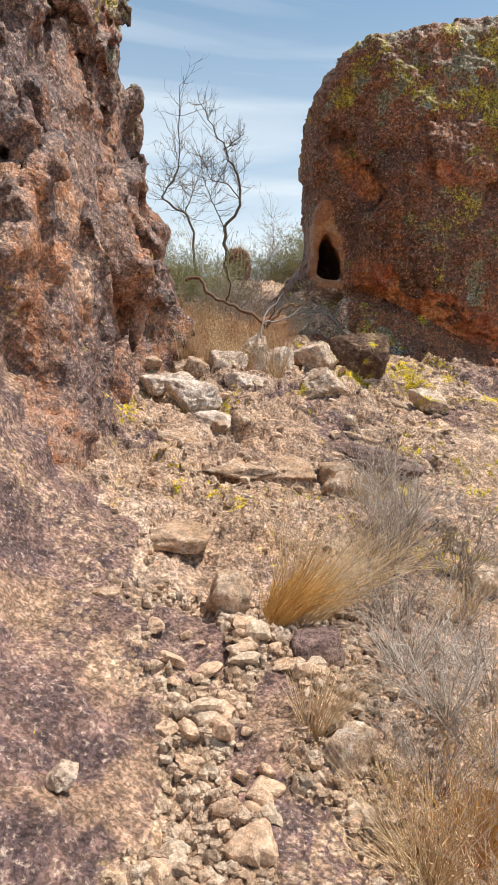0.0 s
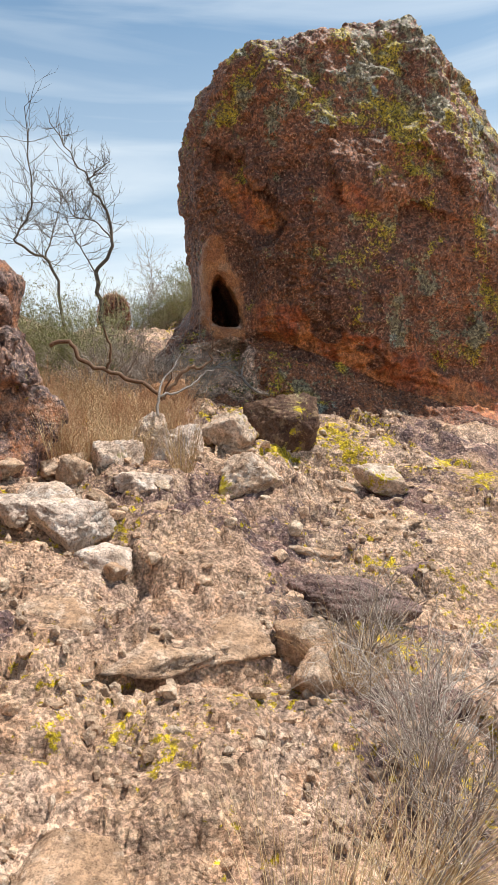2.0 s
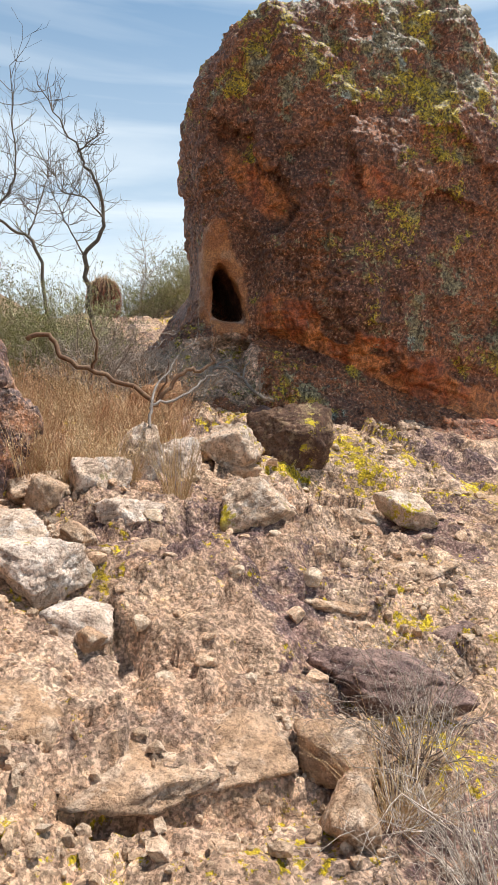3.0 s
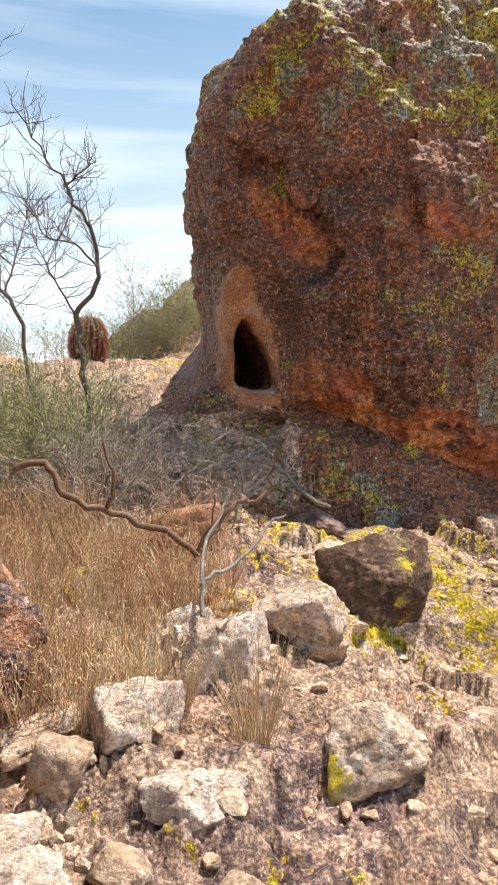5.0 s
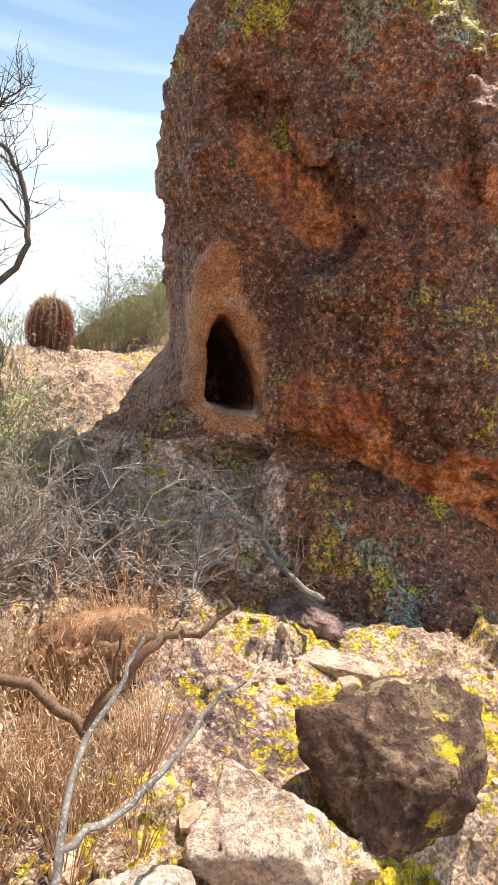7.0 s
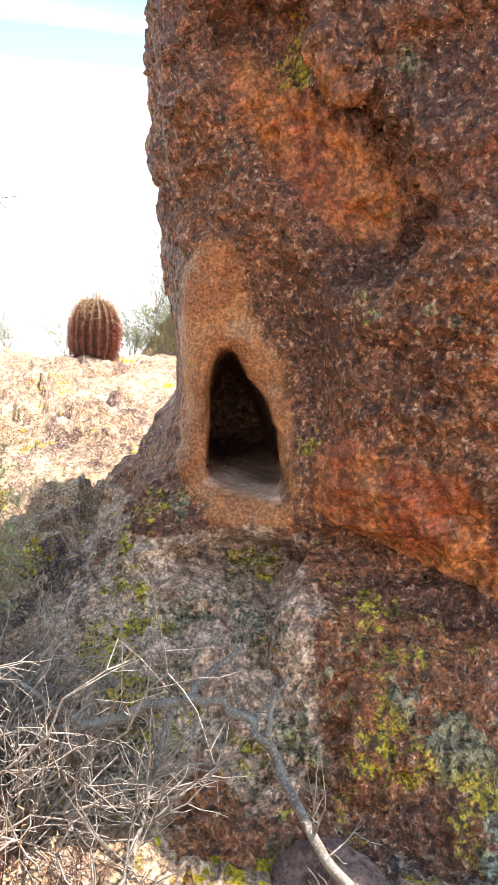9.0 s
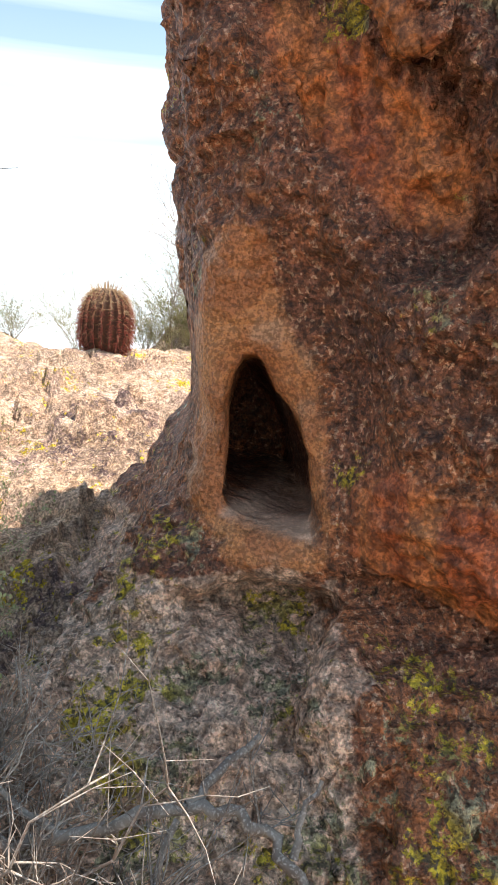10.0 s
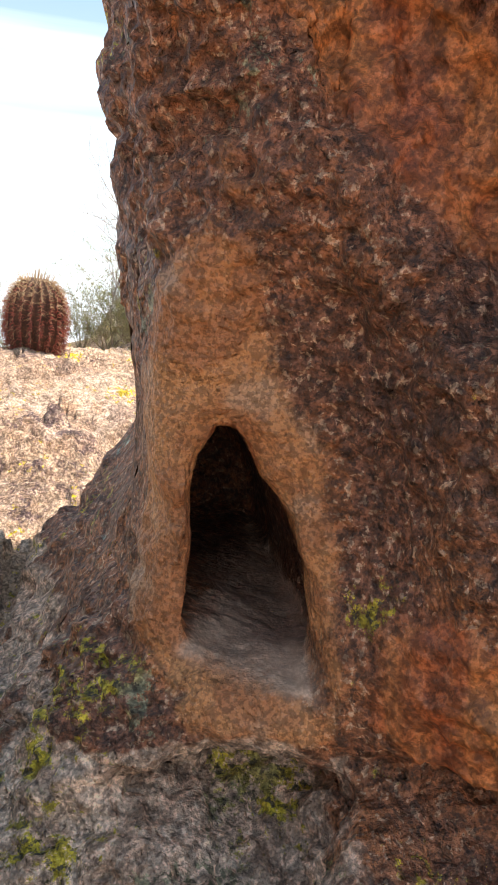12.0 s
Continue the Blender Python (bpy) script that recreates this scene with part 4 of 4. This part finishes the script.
def make_rubble():
    """Loose stones down the gully and over the slope."""
    rng = np.random.default_rng(5)
    kinds = [stone_mesh("loose_stone", (1, rng.uniform(0.65, 0.95), rng.uniform(0.4, 0.7)), 300 + k, m, 3 if k < 8 else 2, 7)
             for k, m in enumerate([LOOSE_TAN] * 9 + [LOOSE_PALE] * 4)]
    made = 0
    while made < 298:
        if made < 175:
            x, y, s = rng.normal(0.04, 0.17), rng.uniform(0.95, 2.5), rng.uniform(0.1, 1.0) ** 2.4 * 0.11 + 0.025
        elif made < 230:
            x, y, s = rng.normal(0.3, 0.5), rng.uniform(4.3, 6.6), rng.uniform(0.035, 0.11)
        else:
            x, y, s = rng.uniform(-0.9, 2.4), rng.uniform(2.4, 7.2), rng.uniform(0.03, 0.10)
        if float(slab_mask(np.array([x]), np.array([y]), np.zeros(1))[0]) > 0.5 and rng.random() < 0.85:
            continue
        me = kinds[rng.integers(len(kinds))]
        ob = tagged(new("loose_stone", me), "small angular stone loose on the slope", "stone", "loose stones on the slope")
        ob.matrix_world = pose(x, y, ground_z(x, y) - 0.12 * s, rng.uniform(-25, 25), rng.uniform(-25, 25), rng.uniform(0, 360)) @ Matrix.Scale(s, 4)
        made += 1


def make_gravel():
    rng = np.random.default_rng(6)
    bm = bmesh.new()
    bmesh.ops.create_icosphere(bm, subdivisions=1, radius=0.5)
    d = np.array([v.co[:] for v in bm.verts])
    tri = np.array([[v.index for v in f.verts] for f in bm.faces])
    bm.free()
    n = 12500
    a = n * 2 // 5
    x = np.concatenate([rng.normal(0.05, 0.20, a), rng.uniform(-1.0, 2.6, n - a)])
    y = np.concatenate([rng.uniform(0.7, 2.9, a), rng.uniform(1.5, 7.6, n - a)])
    p = np.column_stack([x, y, 0 * x])
    keep = (slab_mask(x, y, fbm(p, 2.1, 4, 44)) < 0.4) & ((fbm(p, 1.6, 2, 88) > -0.15) | (y < 2.8))
    x, y = x[keep], y[keep]
    n = len(x)
    z = full_height(x, y)
    s = rng.uniform(0.2, 1.0, n) ** 2.2 * 0.05 + 0.007
    v = d[None] * (1 + 0.35 * rng.uniform(-1, 1, (n, len(d), 1))) * (s[:, None] * rng.uniform(0.45, 1.25, (n, 3)))[:, None, :]
    v += np.column_stack([x, y, z + 0.15 * s])[:, None, :]
    f = (tri[None] + (np.arange(n) * len(d))[:, None, None]).reshape(-1, 3)
    tagged(new("gravel", mesh_of("gravel", v.reshape(-1, 3), f, GRAVEL, False)), "tan gravel strewn over the slope", "gravel", kind="stuff")


GRAVEL = mat_stone("gravel_grain", (0.70, 0.51, 0.36), (0.58, 0.40, 0.26), (0.76, 0.60, 0.45), 0.0, (0.40, 0.26, 0.18), shared=False)


# ---- plants ----
class Strands:
    """Many tapered strands in one mesh: three-sided stalks along curved lines."""
    def __init__(self):
        self.v, self.f, self.n = [], [], 0

    def line(self, pts, r0, r1, sides=3):
        pts = np.asarray(pts, float)
        m = len(pts)
        t = np.gradient(pts, axis=0)
        t /= np.maximum(np.linalg.norm(t, axis=1, keepdims=True), 1e-9)
        ref = np.array([0.31, 0.87, 0.13]) if abs(t[0, 2]) > 0.7 else np.array([0.05, 0.1, 1.0])
        a = np.cross(t, ref)
        a /= np.maximum(np.linalg.norm(a, axis=1, keepdims=True), 1e-9)
        b = np.cross(t, a)
        r = np.linspace(r0, r1, m)
        ang = np.arange(sides) * 2 * np.pi / sides
        ring = pts[:, None] + r[:, None, None] * (np.cos(ang)[None, :, None] * a[:, None] + np.sin(ang)[None, :, None] * b[:, None])
        self.v.append(ring.reshape(-1, 3))
        i = np.arange(m - 1)[:, None] * sides
        k = np.arange(sides)[None]
        k2 = (k + 1) % sides
        self.f.append(np.stack([i + k, i + k2, i + sides + k2, i + sides + k], -1).reshape(-1, 4) + self.n)
        self.n += m * sides

    def leaf(self, at, way, length, width):
        way = way / np.linalg.norm(way)
        s = np.cross(way, [0.3, 0.2, 0.9])
        s /= max(np.linalg.norm(s), 1e-6)
        up = np.cross(s, way) * width * 0.3
        self.v.append(np.array([at, at + way * length * 0.5 + s * width + up, at + way * length, at + way * length * 0.5 - s * width + up]))
        self.f.append(np.array([[0, 1, 2, 3]]) + self.n)
        self.n += 4

    def mesh(self, name, mat):
        return mesh_of(name, np.concatenate(self.v), np.concatenate(self.f), mat, True)


def arc(base, way, length, droop, segs, rng, wob=0.0):
    """A line from base along way that bends down (or up) by droop."""
    t = np.linspace(0, 1, segs + 1)[:, None]
    p = base + way * length * t + np.array([0, 0, -1.0]) * droop * length * t ** 2
    if wob:
        p[1:] += rng.normal(0, wob * length, (segs, 3)) * t[1:]
    return p


def tuft_mesh(name, mat, seed, count, height, spread, r, lean=(0, 0), droop=0.35, heads=False):
    rng = np.random.default_rng(seed)
    s = Strands()
    for k in range(count):
        a, o = rng.uniform(0, 2 * np.pi), rng.uniform(0, 1) ** 0.5
        base = np.array([math.cos(a), math.sin(a), 0]) * o * height * 0.12
        w = np.array([math.cos(a) * spread * o + lean[0] + rng.normal(0, 0.12), math.sin(a) * spread * o + lean[1] + rng.normal(0, 0.12), 1.0])
        w /= np.linalg.norm(w)
        ln = height * rng.uniform(0.45, 1.15)
        p = arc(base, w, ln, droop * rng.uniform(0.2, 1.3), 3, rng, 0.015)
        s.line(p, r * rng.uniform(0.7, 1.2), r * 0.25)
        if heads and rng.random() < 0.6:
            for j in range(4):
                q = p[-1] + (p[-2] - p[-1]) * j * 0.25
                s.line([q, q + rng.normal(0, 0.010, 3) + [0, 0, 0.008]], r * 1.3, r * 0.3)
    return s.mesh(name, mat)


def bush_mesh(name, mat, seed, radius, height, stems, r, twigs=6, leaf=None, leaves=0, flat=0.5):
    """Woody stems from one foot that fork into twigs, with or without small leaves."""
    rng = np.random.default_rng(seed)
    s, lv = Strands(), Strands()
    for k in range(stems):
        a = rng.uniform(0, 2 * np.pi)
        o = rng.uniform(0.1, 1.0)
        way = np.array([math.cos(a) * o * radius, math.sin(a) * o * radius, height * rng.uniform(flat, 1.0)])
        ln = np.linalg.norm(way)
        base = np.array([math.cos(a), math.sin(a), 0]) * radius * 0.1 * rng.random()
        p = arc(base, way / ln, ln, rng.uniform(-0.2, 0.2), 6, rng, 0.05)
        s.line(p, r, r * 0.35, 4)
        for j in range(twigs):
            i = rng.integers(2, 7)
            w = way / ln + rng.normal(0, 0.65, 3)
            w /= np.linalg.norm(w)
            q = arc(p[i], w, ln * rng.uniform(0.2, 0.5), rng.uniform(-0.2, 0.3), 3, rng, 0.05)
            s.line(q, r * 0.5, r * 0.18)
            for m in range(3):
                w2 = w + rng.normal(0, 0.8, 3)
                w2 /= np.linalg.norm(w2)
                q2 = arc(q[rng.integers(1, 4)], w2, ln * rng.uniform(0.06, 0.2), 0, 1, rng, 0.05)
                s.line(q2, r * 0.3, r * 0.12)
                for u in range(leaves):
                    at = q2[0] + (q2[-1] - q2[0]) * rng.random() + rng.normal(0, 0.006, 3)
                    lv.leaf(at, rng.normal(0, 1, 3) + [0, 0, 0.4], rng.uniform(0.6, 1.2) * (leaf or 0.02), 0.22 * (leaf or 0.02))
    return s.mesh(name, mat), (lv.mesh("foliage", LEAF) if leaves else None)


def plant(name, me, x, y, label, category, group="", turn=0.0, scale=1.0, sink=0.01):
    ob = tagged(new(name, me), label, category, group)
    ob.matrix_world = pose(x, y, ground_z(x, y) - sink, 0, 0, turn) @ Matrix.Scale(scale, 4)
    return ob


def make_grasses():
    plant("rusty_grass_tuft", tuft_mesh("rusty_grass_tuft", RUST_GRASS, 1, 330, 0.40, 0.30, 0.0021, (0.55, 0.15), 0.45), 0.12, 2.62, "rusty orange tuft of dry grass blown over", "grass")
    plant("straw_tuft", tuft_mesh("straw_tuft", STRAW, 2, 300, 0.70, 0.55, 0.0019, (0.55, 0.30), 0.40), 0.24, 2.78, "pale straw of a dry grass tuft", "grass")
    plant("straw_tuft", tuft_mesh("straw_tuft", STRAW, 3, 110, 0.34, 0.5, 0.0014, (0.2, 0.0), 0.3), 0.24, 2.12, "pale straw of a dry grass tuft", "grass")
    plant("straw_tuft", tuft_mesh("straw_tuft", STRAW, 4, 110, 0.44, 0.30, 0.0018, (0.03, 0.0), 0.12), 0.20, 5.72, "upright pale tuft of bunch grass among stones", "grass")
    plant("rusty_grass_tuft", tuft_mesh("rusty_grass_tuft", RUST_GRASS, 5, 200, 0.40, 0.6, 0.0014, (0.1, 0.1), 0.3), 0.66, 1.85, "rusty dry grass beside grey brush", "grass")
    for k, (x, y, h) in enumerate([(0.62, 2.55, 0.5), (0.85, 2.2, 0.45), (0.55, 3.1, 0.5), (0.75, 3.5, 0.5), (0.95, 3.0, 0.4), (0.50, 1.75, 0.42), (0.80, 1.65, 0.45), (0.66, 3.95, 0.45)]):
        plant("straw_tuft", tuft_mesh("straw_tuft", STRAW if k % 3 else PALE_TWIG, 80 + k, 110, h, 0.8, 0.0018, (0.25 * math.sin(k), 0.1), 0.4), x, y, "loose pale straw tangled in grey brush", "grass", "straw tufts in the brush")
    kinds = [tuft_mesh("dry_grass", STRAW if k % 2 else DRY_RED, 20 + k, 42, 0.34, 0.45, 0.0019, (0.08, 0.0), 0.15, True) for k in range(6)]
    rng = np.random.default_rng(9)
    for k in range(165):
        x, y = rng.uniform(-1.0, 0.32), rng.uniform(5.75, 7.35)
        if x > 0.0 and y < 6.35:
            continue
        plant("dry_grass", kinds[k % 6], x, y, "dry straw-coloured grass with seed heads", "grass", "dry grass round the dead branch", rng.uniform(0, 360), rng.uniform(0.7, 1.15))
    for k in range(22):
        plant("dry_grass", kinds[k % 6], rng.uniform(0.45, 1.1), rng.uniform(1.2, 2.1), "dry straw-coloured grass with seed heads", "grass", "dry grass at the gully edge", rng.uniform(0, 360), rng.uniform(0.6, 1.0))


DRY_RED = mat_plant("reddish_dry_grass", (0.60, 0.36, 0.20), (0.46, 0.24, 0.12), (0.68, 0.48, 0.29))


def bushes(name, kinds, spots, label, category, group):
    for k, (x, y, s) in enumerate(spots):
        wood, leaves = kinds[k % len(kinds)]
        ob = plant(name, wood, x, y, label, category, group, 137.0 * k, s, 0.02)
        if leaves:
            lf = new("foliage", leaves)
            lf.parent = ob


def make_bushes():
    grey = [bush_mesh("grey_brush", PALE_TWIG if k == 1 else GREY_TWIG, 40 + k, 0.36, 0.36, 30, 0.0030, 7) for k in range(3)]
    bushes("grey_brush", grey, [(0.72, 3.25, 1.1), (0.85, 3.75, 1.1), (0.80, 4.15, 0.9), (0.62, 2.85, 0.8), (0.72, 2.35, 1.0), (0.95, 2.55, 1.0), (0.60, 2.05, 0.7), (0.90, 1.95, 0.9), (1.05, 3.4, 0.9)], "leafless grey dry brush on the slope", "shrub", "grey dry brush")
    heap = [bush_mesh("twig_heap", GREY_TWIG, 50 + k, 0.42, 0.40, 46, 0.0056, 8, flat=0.1) for k in range(2)]
    bushes("twig_heap", heap, [(-0.02, 7.65, 1.1), (0.24, 7.78, 1.0), (-0.30, 7.45, 1.1), (0.05, 8.15, 0.9), (-0.45, 7.8, 1.0), (0.12, 7.95, 0.8)], "tangled heap of dead grey twigs", "brush", "dead twigs by the boulder")
    red = [bush_mesh("red_brush", RED_TWIG, 60, 0.24, 0.22, 22, 0.0024, 6)]
    bushes("red_brush", red, [(0.24, 7.5, 1.0), (0.42, 7.55, 0.7)], "dry red-brown brush beside the boulder foot", "shrub", "red-brown brush")
    green = [bush_mesh("green_bush", GREEN_BARK, 70 + k, 0.42, 0.62, 26, 0.0032, 8, 0.017, 8) for k in range(3)]
    bushes("green_bush", green, [(-0.55, 7.75, 1.1), (-0.80, 8.1, 1.3), (-0.42, 8.35, 1.2), (-0.95, 7.6, 1.2), (-0.22, 8.6, 0.9), (-0.75, 8.9, 1.2), (-1.2, 7.9, 1.1), (-1.15, 8.7, 1.2), (-0.60, 9.5, 1.0), (-1.15, 9.8, 1.1)], "grey-green small-leaved desert bush", "shrub", "green bushes by the tree")
    bushes("green_bush", green, [(0.25, 13.9, 1.0), (0.55, 14.1, 1.2), (0.8, 14.4, 1.3), (1.1, 14.6, 1.3), (0.45, 14.6, 1.3), (-0.70, 14.0, 0.9), (0.0, 14.0, 0.9), (1.4, 14.5, 1.2), (0.95, 13.9, 1.1), (-1.5, 14.4, 0.8)], "olive desert bush on the ridge", "shrub", "bushes on the ridge")


def limb(s, pts, r0, r1, rng, twigs, reach, sides=7):
    """A crooked limb through points, with side twigs that fork once."""
    pts = np.asarray(pts, float)
    t = np.linspace(0, len(pts) - 1, (len(pts) - 1) * 4 + 1)
    p = np.column_stack([np.interp(t, np.arange(len(pts)), pts[:, k]) for k in range(3)])
    p[1:-1] = (p[:-2] + p[1:-1] * 2 + p[2:]) / 4
    p[1:-1] += rng.normal(0, r0 * 0.35, (len(p) - 2, 3))
    s.line(p, r0 * 0.7, r1 * 0.7, sides)
    for k in range(int(twigs * 1.7)):
        i = rng.integers(len(p) // 4, len(p))
        w = rng.normal(0, 1, 3) * [1, 1, 0.7] + [0, 0, 0.75]
        w /= np.linalg.norm(w)
        q = arc(p[i], w, reach * rng.uniform(0.4, 1.1), -0.25, 5, rng, 0.04)
        s.line(q, 0.0034, 0.0014, 4)
        for j in range(5):
            w2 = w + rng.normal(0, 0.7, 3) + [0, 0, 0.2]
            w2 /= np.linalg.norm(w2)
            q2 = arc(q[rng.integers(1, 6)], w2, reach * rng.uniform(0.2, 0.5), -0.2, 3, rng, 0.05)
            s.line(q2, 0.0020, 0.0010)


def make_tree():
    rng = np.random.default_rng(14)
    s = Strands()
    Y = 8.75
    fork = (-0.37, Y, 3.50)
    limb(s, [(-0.36, Y, 2.35), (-0.30, Y - 0.02, 2.75), (-0.33, Y + 0.02, 3.14), fork], 0.038, 0.030, rng, 4, 0.3)
    limb(s, [fork, (-0.20, Y, 3.72), (-0.185, Y + 0.05, 3.92), (-0.216, Y, 4.14), (-0.33, Y - 0.02, 4.30), (-0.40, Y, 4.44), (-0.55, Y + 0.04, 4.72), (-0.74, Y + 0.04, 5.02)], 0.028, 0.006, rng, 28, 0.28)
    limb(s, [(-0.40, Y, 4.42), (-0.28, Y - 0.04, 4.52), (-0.17, Y - 0.02, 4.60)], 0.011, 0.004, rng, 8, 0.22)
    limb(s, [(-0.19, Y, 3.84), (-0.34, Y - 0.1, 4.0), (-0.55, Y - 0.1, 4.02), (-0.66, Y - 0.1, 4.30)], 0.013, 0.004, rng, 16, 0.32)
    limb(s, [(-0.55, Y + 0.1, 2.40), (-0.72, Y + 0.05, 3.0), (-0.78, Y + 0.05, 3.58), (-1.0, Y + 0.02, 3.74), (-1.15, Y, 3.84), (-1.0, Y, 4.05), (-0.93, Y, 4.24), (-0.96, Y + 0.03, 4.7), (-0.97, Y + 0.03, 5.16)], 0.026, 0.005, rng, 32, 0.38)
    limb(s, [(-0.86, Y + 0.05, 3.66), (-0.78, Y + 0.15, 3.95), (-0.66, Y + 0.2, 4.36)], 0.012, 0.004, rng, 16, 0.32)
    limb(s, [fork, (-0.50, Y - 0.1, 3.74), (-0.60, Y - 0.12, 3.95)], 0.012, 0.004, rng, 12, 0.30)
    tagged(new("desert_tree", s.mesh("desert_tree", BARK)), "small bare desert tree with crooked dark limbs", "tree")
    s2 = Strands()
    limb(s2, [(0.30, 13.9, 3.4), (0.26, 13.9, 3.9), (0.38, 13.9, 4.4), (0.32, 13.9, 4.9)], 0.014, 0.004, rng, 24, 0.45)
    tagged(new("sapling", s2.mesh("sapling", GREY_TWIG)), "thin bare grey sapling behind the tree", "tree")


def make_dead_wood():
    rng = np.random.default_rng(15)
    s = Strands()
    limb(s, [(-0.62, 6.62, 2.52), (-0.50, 6.60, 2.56), (-0.42, 6.55, 2.40), (-0.22, 6.55, 2.32), (0.0, 6.52, 2.22), (0.14, 6.50, 2.10)], 0.022, 0.020, rng, 0, 0.18, 8)
    limb(s, [(0.14, 6.50, 2.10), (0.22, 6.52, 2.22), (0.34, 6.55, 2.34), (0.40, 6.56, 2.31), (0.50, 6.58, 2.36), (0.52, 6.58, 2.46)], 0.022, 0.010, rng, 1, 0.1, 8)
    limb(s, [(-0.24, 6.55, 2.33), (-0.20, 6.50, 2.45), (-0.24, 6.50, 2.62)], 0.015, 0.010, rng, 0, 0.1, 8)
    limb(s, [(0.14, 6.50, 2.12), (0.20, 6.45, 2.25), (0.22, 6.44, 2.36)], 0.012, 0.004, rng, 0, 0.1, 7)
    tagged(new("dead_branch", s.mesh("dead_branch", BROWN_WOOD)), "gnarled brown dead branch lying in dry grass", "branch")
    s = Strands()
    limb(s, [(0.08, 5.98, 1.98), (0.09, 6.04, 2.10), (0.20, 6.10, 2.12), (0.32, 6.20, 2.17), (0.42, 6.28, 2.26), (0.50, 6.32, 2.28)], 0.014, 0.007, rng, 0, 0.1, 8)
    limb(s, [(0.09, 6.05, 2.08), (0.12, 6.18, 2.20), (0.22, 6.30, 2.32), (0.27, 6.34, 2.40)], 0.012, 0.006, rng, 0, 0.1, 8)
    tagged(new("dead_branch", s.mesh("dead_branch", DEAD_WOOD)), "bleached grey dead branch on a pale stone", "branch")
    s = Strands()
    limb(s, [(0.05, 7.84, 2.44), (0.22, 7.87, 2.37), (0.40, 7.87, 2.37), (0.55, 7.89, 2.41), (0.68, 7.89, 2.43), (0.80, 7.87, 2.41), (0.88, 7.85, 2.37), (0.93, 7.79, 2.28), (1.01, 7.61, 2.18), (1.08, 7.44, 2.14)], 0.022, 0.018, rng, 6, 0.2, 8)
    limb(s, [(0.68, 7.89, 2.43), (0.77, 7.97, 2.47), (0.85, 8.05, 2.50)], 0.018, 0.011, rng, 0, 0.1, 8)
    limb(s, [(0.91, 7.83, 2.34), (0.92, 7.86, 2.40), (0.98, 7.89, 2.48)], 0.014, 0.007, rng, 0, 0.1, 8)
    limb(s, [(0.40, 7.87, 2.38), (0.28, 7.92, 2.46), (0.12, 7.94, 2.54)], 0.014, 0.006, rng, 3, 0.15, 8)
    limb(s, [(0.66, 7.87, 2.41), (0.60, 7.71, 2.28), (0.56, 7.54, 2.20), (0.50, 7.39, 2.18)], 0.012, 0.005, rng, 14, 0.25, 7)
    tagged(new("dead_branch", s.mesh("dead_branch", DEAD_WOOD)), "forked grey dead branch against the boulder foot", "branch")


def make_cactus():
    """A barrel cactus: ribbed body, red spine clusters along the ribs, pale tufts on top."""
    R, H, RIBS = 0.24, 0.66, 20
    nu, nv = RIBS * 8, 40
    u, t = np.meshgrid(np.arange(nu) / nu * 2 * np.pi, np.linspace(0, 1, nv))
    prof = R * np.power(np.clip(1 - (np.abs(t - 0.46) / 0.56) ** 2.8, 0, 1), 0.5) * (0.86 + 0.14 * smooth(0, 0.3, t))
    rib = 1 - 0.15 * (np.abs(np.sin(u * RIBS / 2)) ** 0.7)
    x, y, z = prof * rib * np.cos(u), prof * rib * np.sin(u), t * H
    i = (np.arange(nv - 1)[:, None] * nu + np.arange(nu)[None]).ravel()
    j = (np.arange(nv - 1)[:, None] * nu + (np.arange(nu)[None] + 1) % nu).ravel()
    body = mesh_of("body", np.column_stack([x.ravel(), y.ravel(), z.ravel()]), np.stack([i, j, j + nu, i + nu], 1), CACTUS_SKIN)
    root = tagged(new("barrel_cactus"), "ribbed barrel cactus with dense red spines on the ridge", "cactus")
    root.matrix_world = pose(-0.33, 13.3, ground_z(-0.33, 13.3) - 0.06, 3, 4, 0)
    tagged(new("body", body)).parent = root
    rng = np.random.default_rng(3)
    s, top = Strands(), Strands()
    for k in range(RIBS):
        a = 2 * np.pi * k / RIBS
        for m in range(26):
            tt = (m + 0.5) / 26 * 0.98
            pr = R * max(1 - (abs(tt - 0.46) / 0.56) ** 2.8, 0) ** 0.5 * (0.86 + 0.14 * float(smooth(0, 0.3, np.array(tt))))
            at = np.array([pr * math.cos(a), pr * math.sin(a), tt * H])
            out = np.array([math.cos(a), math.sin(a), (tt - 0.46) * 1.4])
            for w in range(8):
                way = out + rng.normal(0, 0.75, 3)
                way /= np.linalg.norm(way)
                tgt = top if rng.random() < smooth(0.45, 1.0, np.array(tt)) * 0.9 + 0.08 else s
                tgt.line(arc(at, way, rng.uniform(0.035, 0.06), 0.3, 2, rng), 0.0024, 0.0010)
    for w in range(60):
        a, o = rng.uniform(0, 6.28), rng.uniform(0, 0.14)
        way = np.array([math.cos(a) * o * 4, math.sin(a) * o * 4, 1.0])
        top.line(arc(np.array([math.cos(a) * o, math.sin(a) * o, H * 0.97]), way / np.linalg.norm(way), rng.uniform(0.05, 0.13), 0.1, 2, rng), 0.004, 0.0015)
    new("spines", s.mesh("spines", SPINE)).parent = root
    new("crown", top.mesh("crown", SPINE_PALE)).parent = root


make_cactus()
make_tree()
make_dead_wood()
make_bushes()
make_grasses()
make_gravel()
make_rubble()
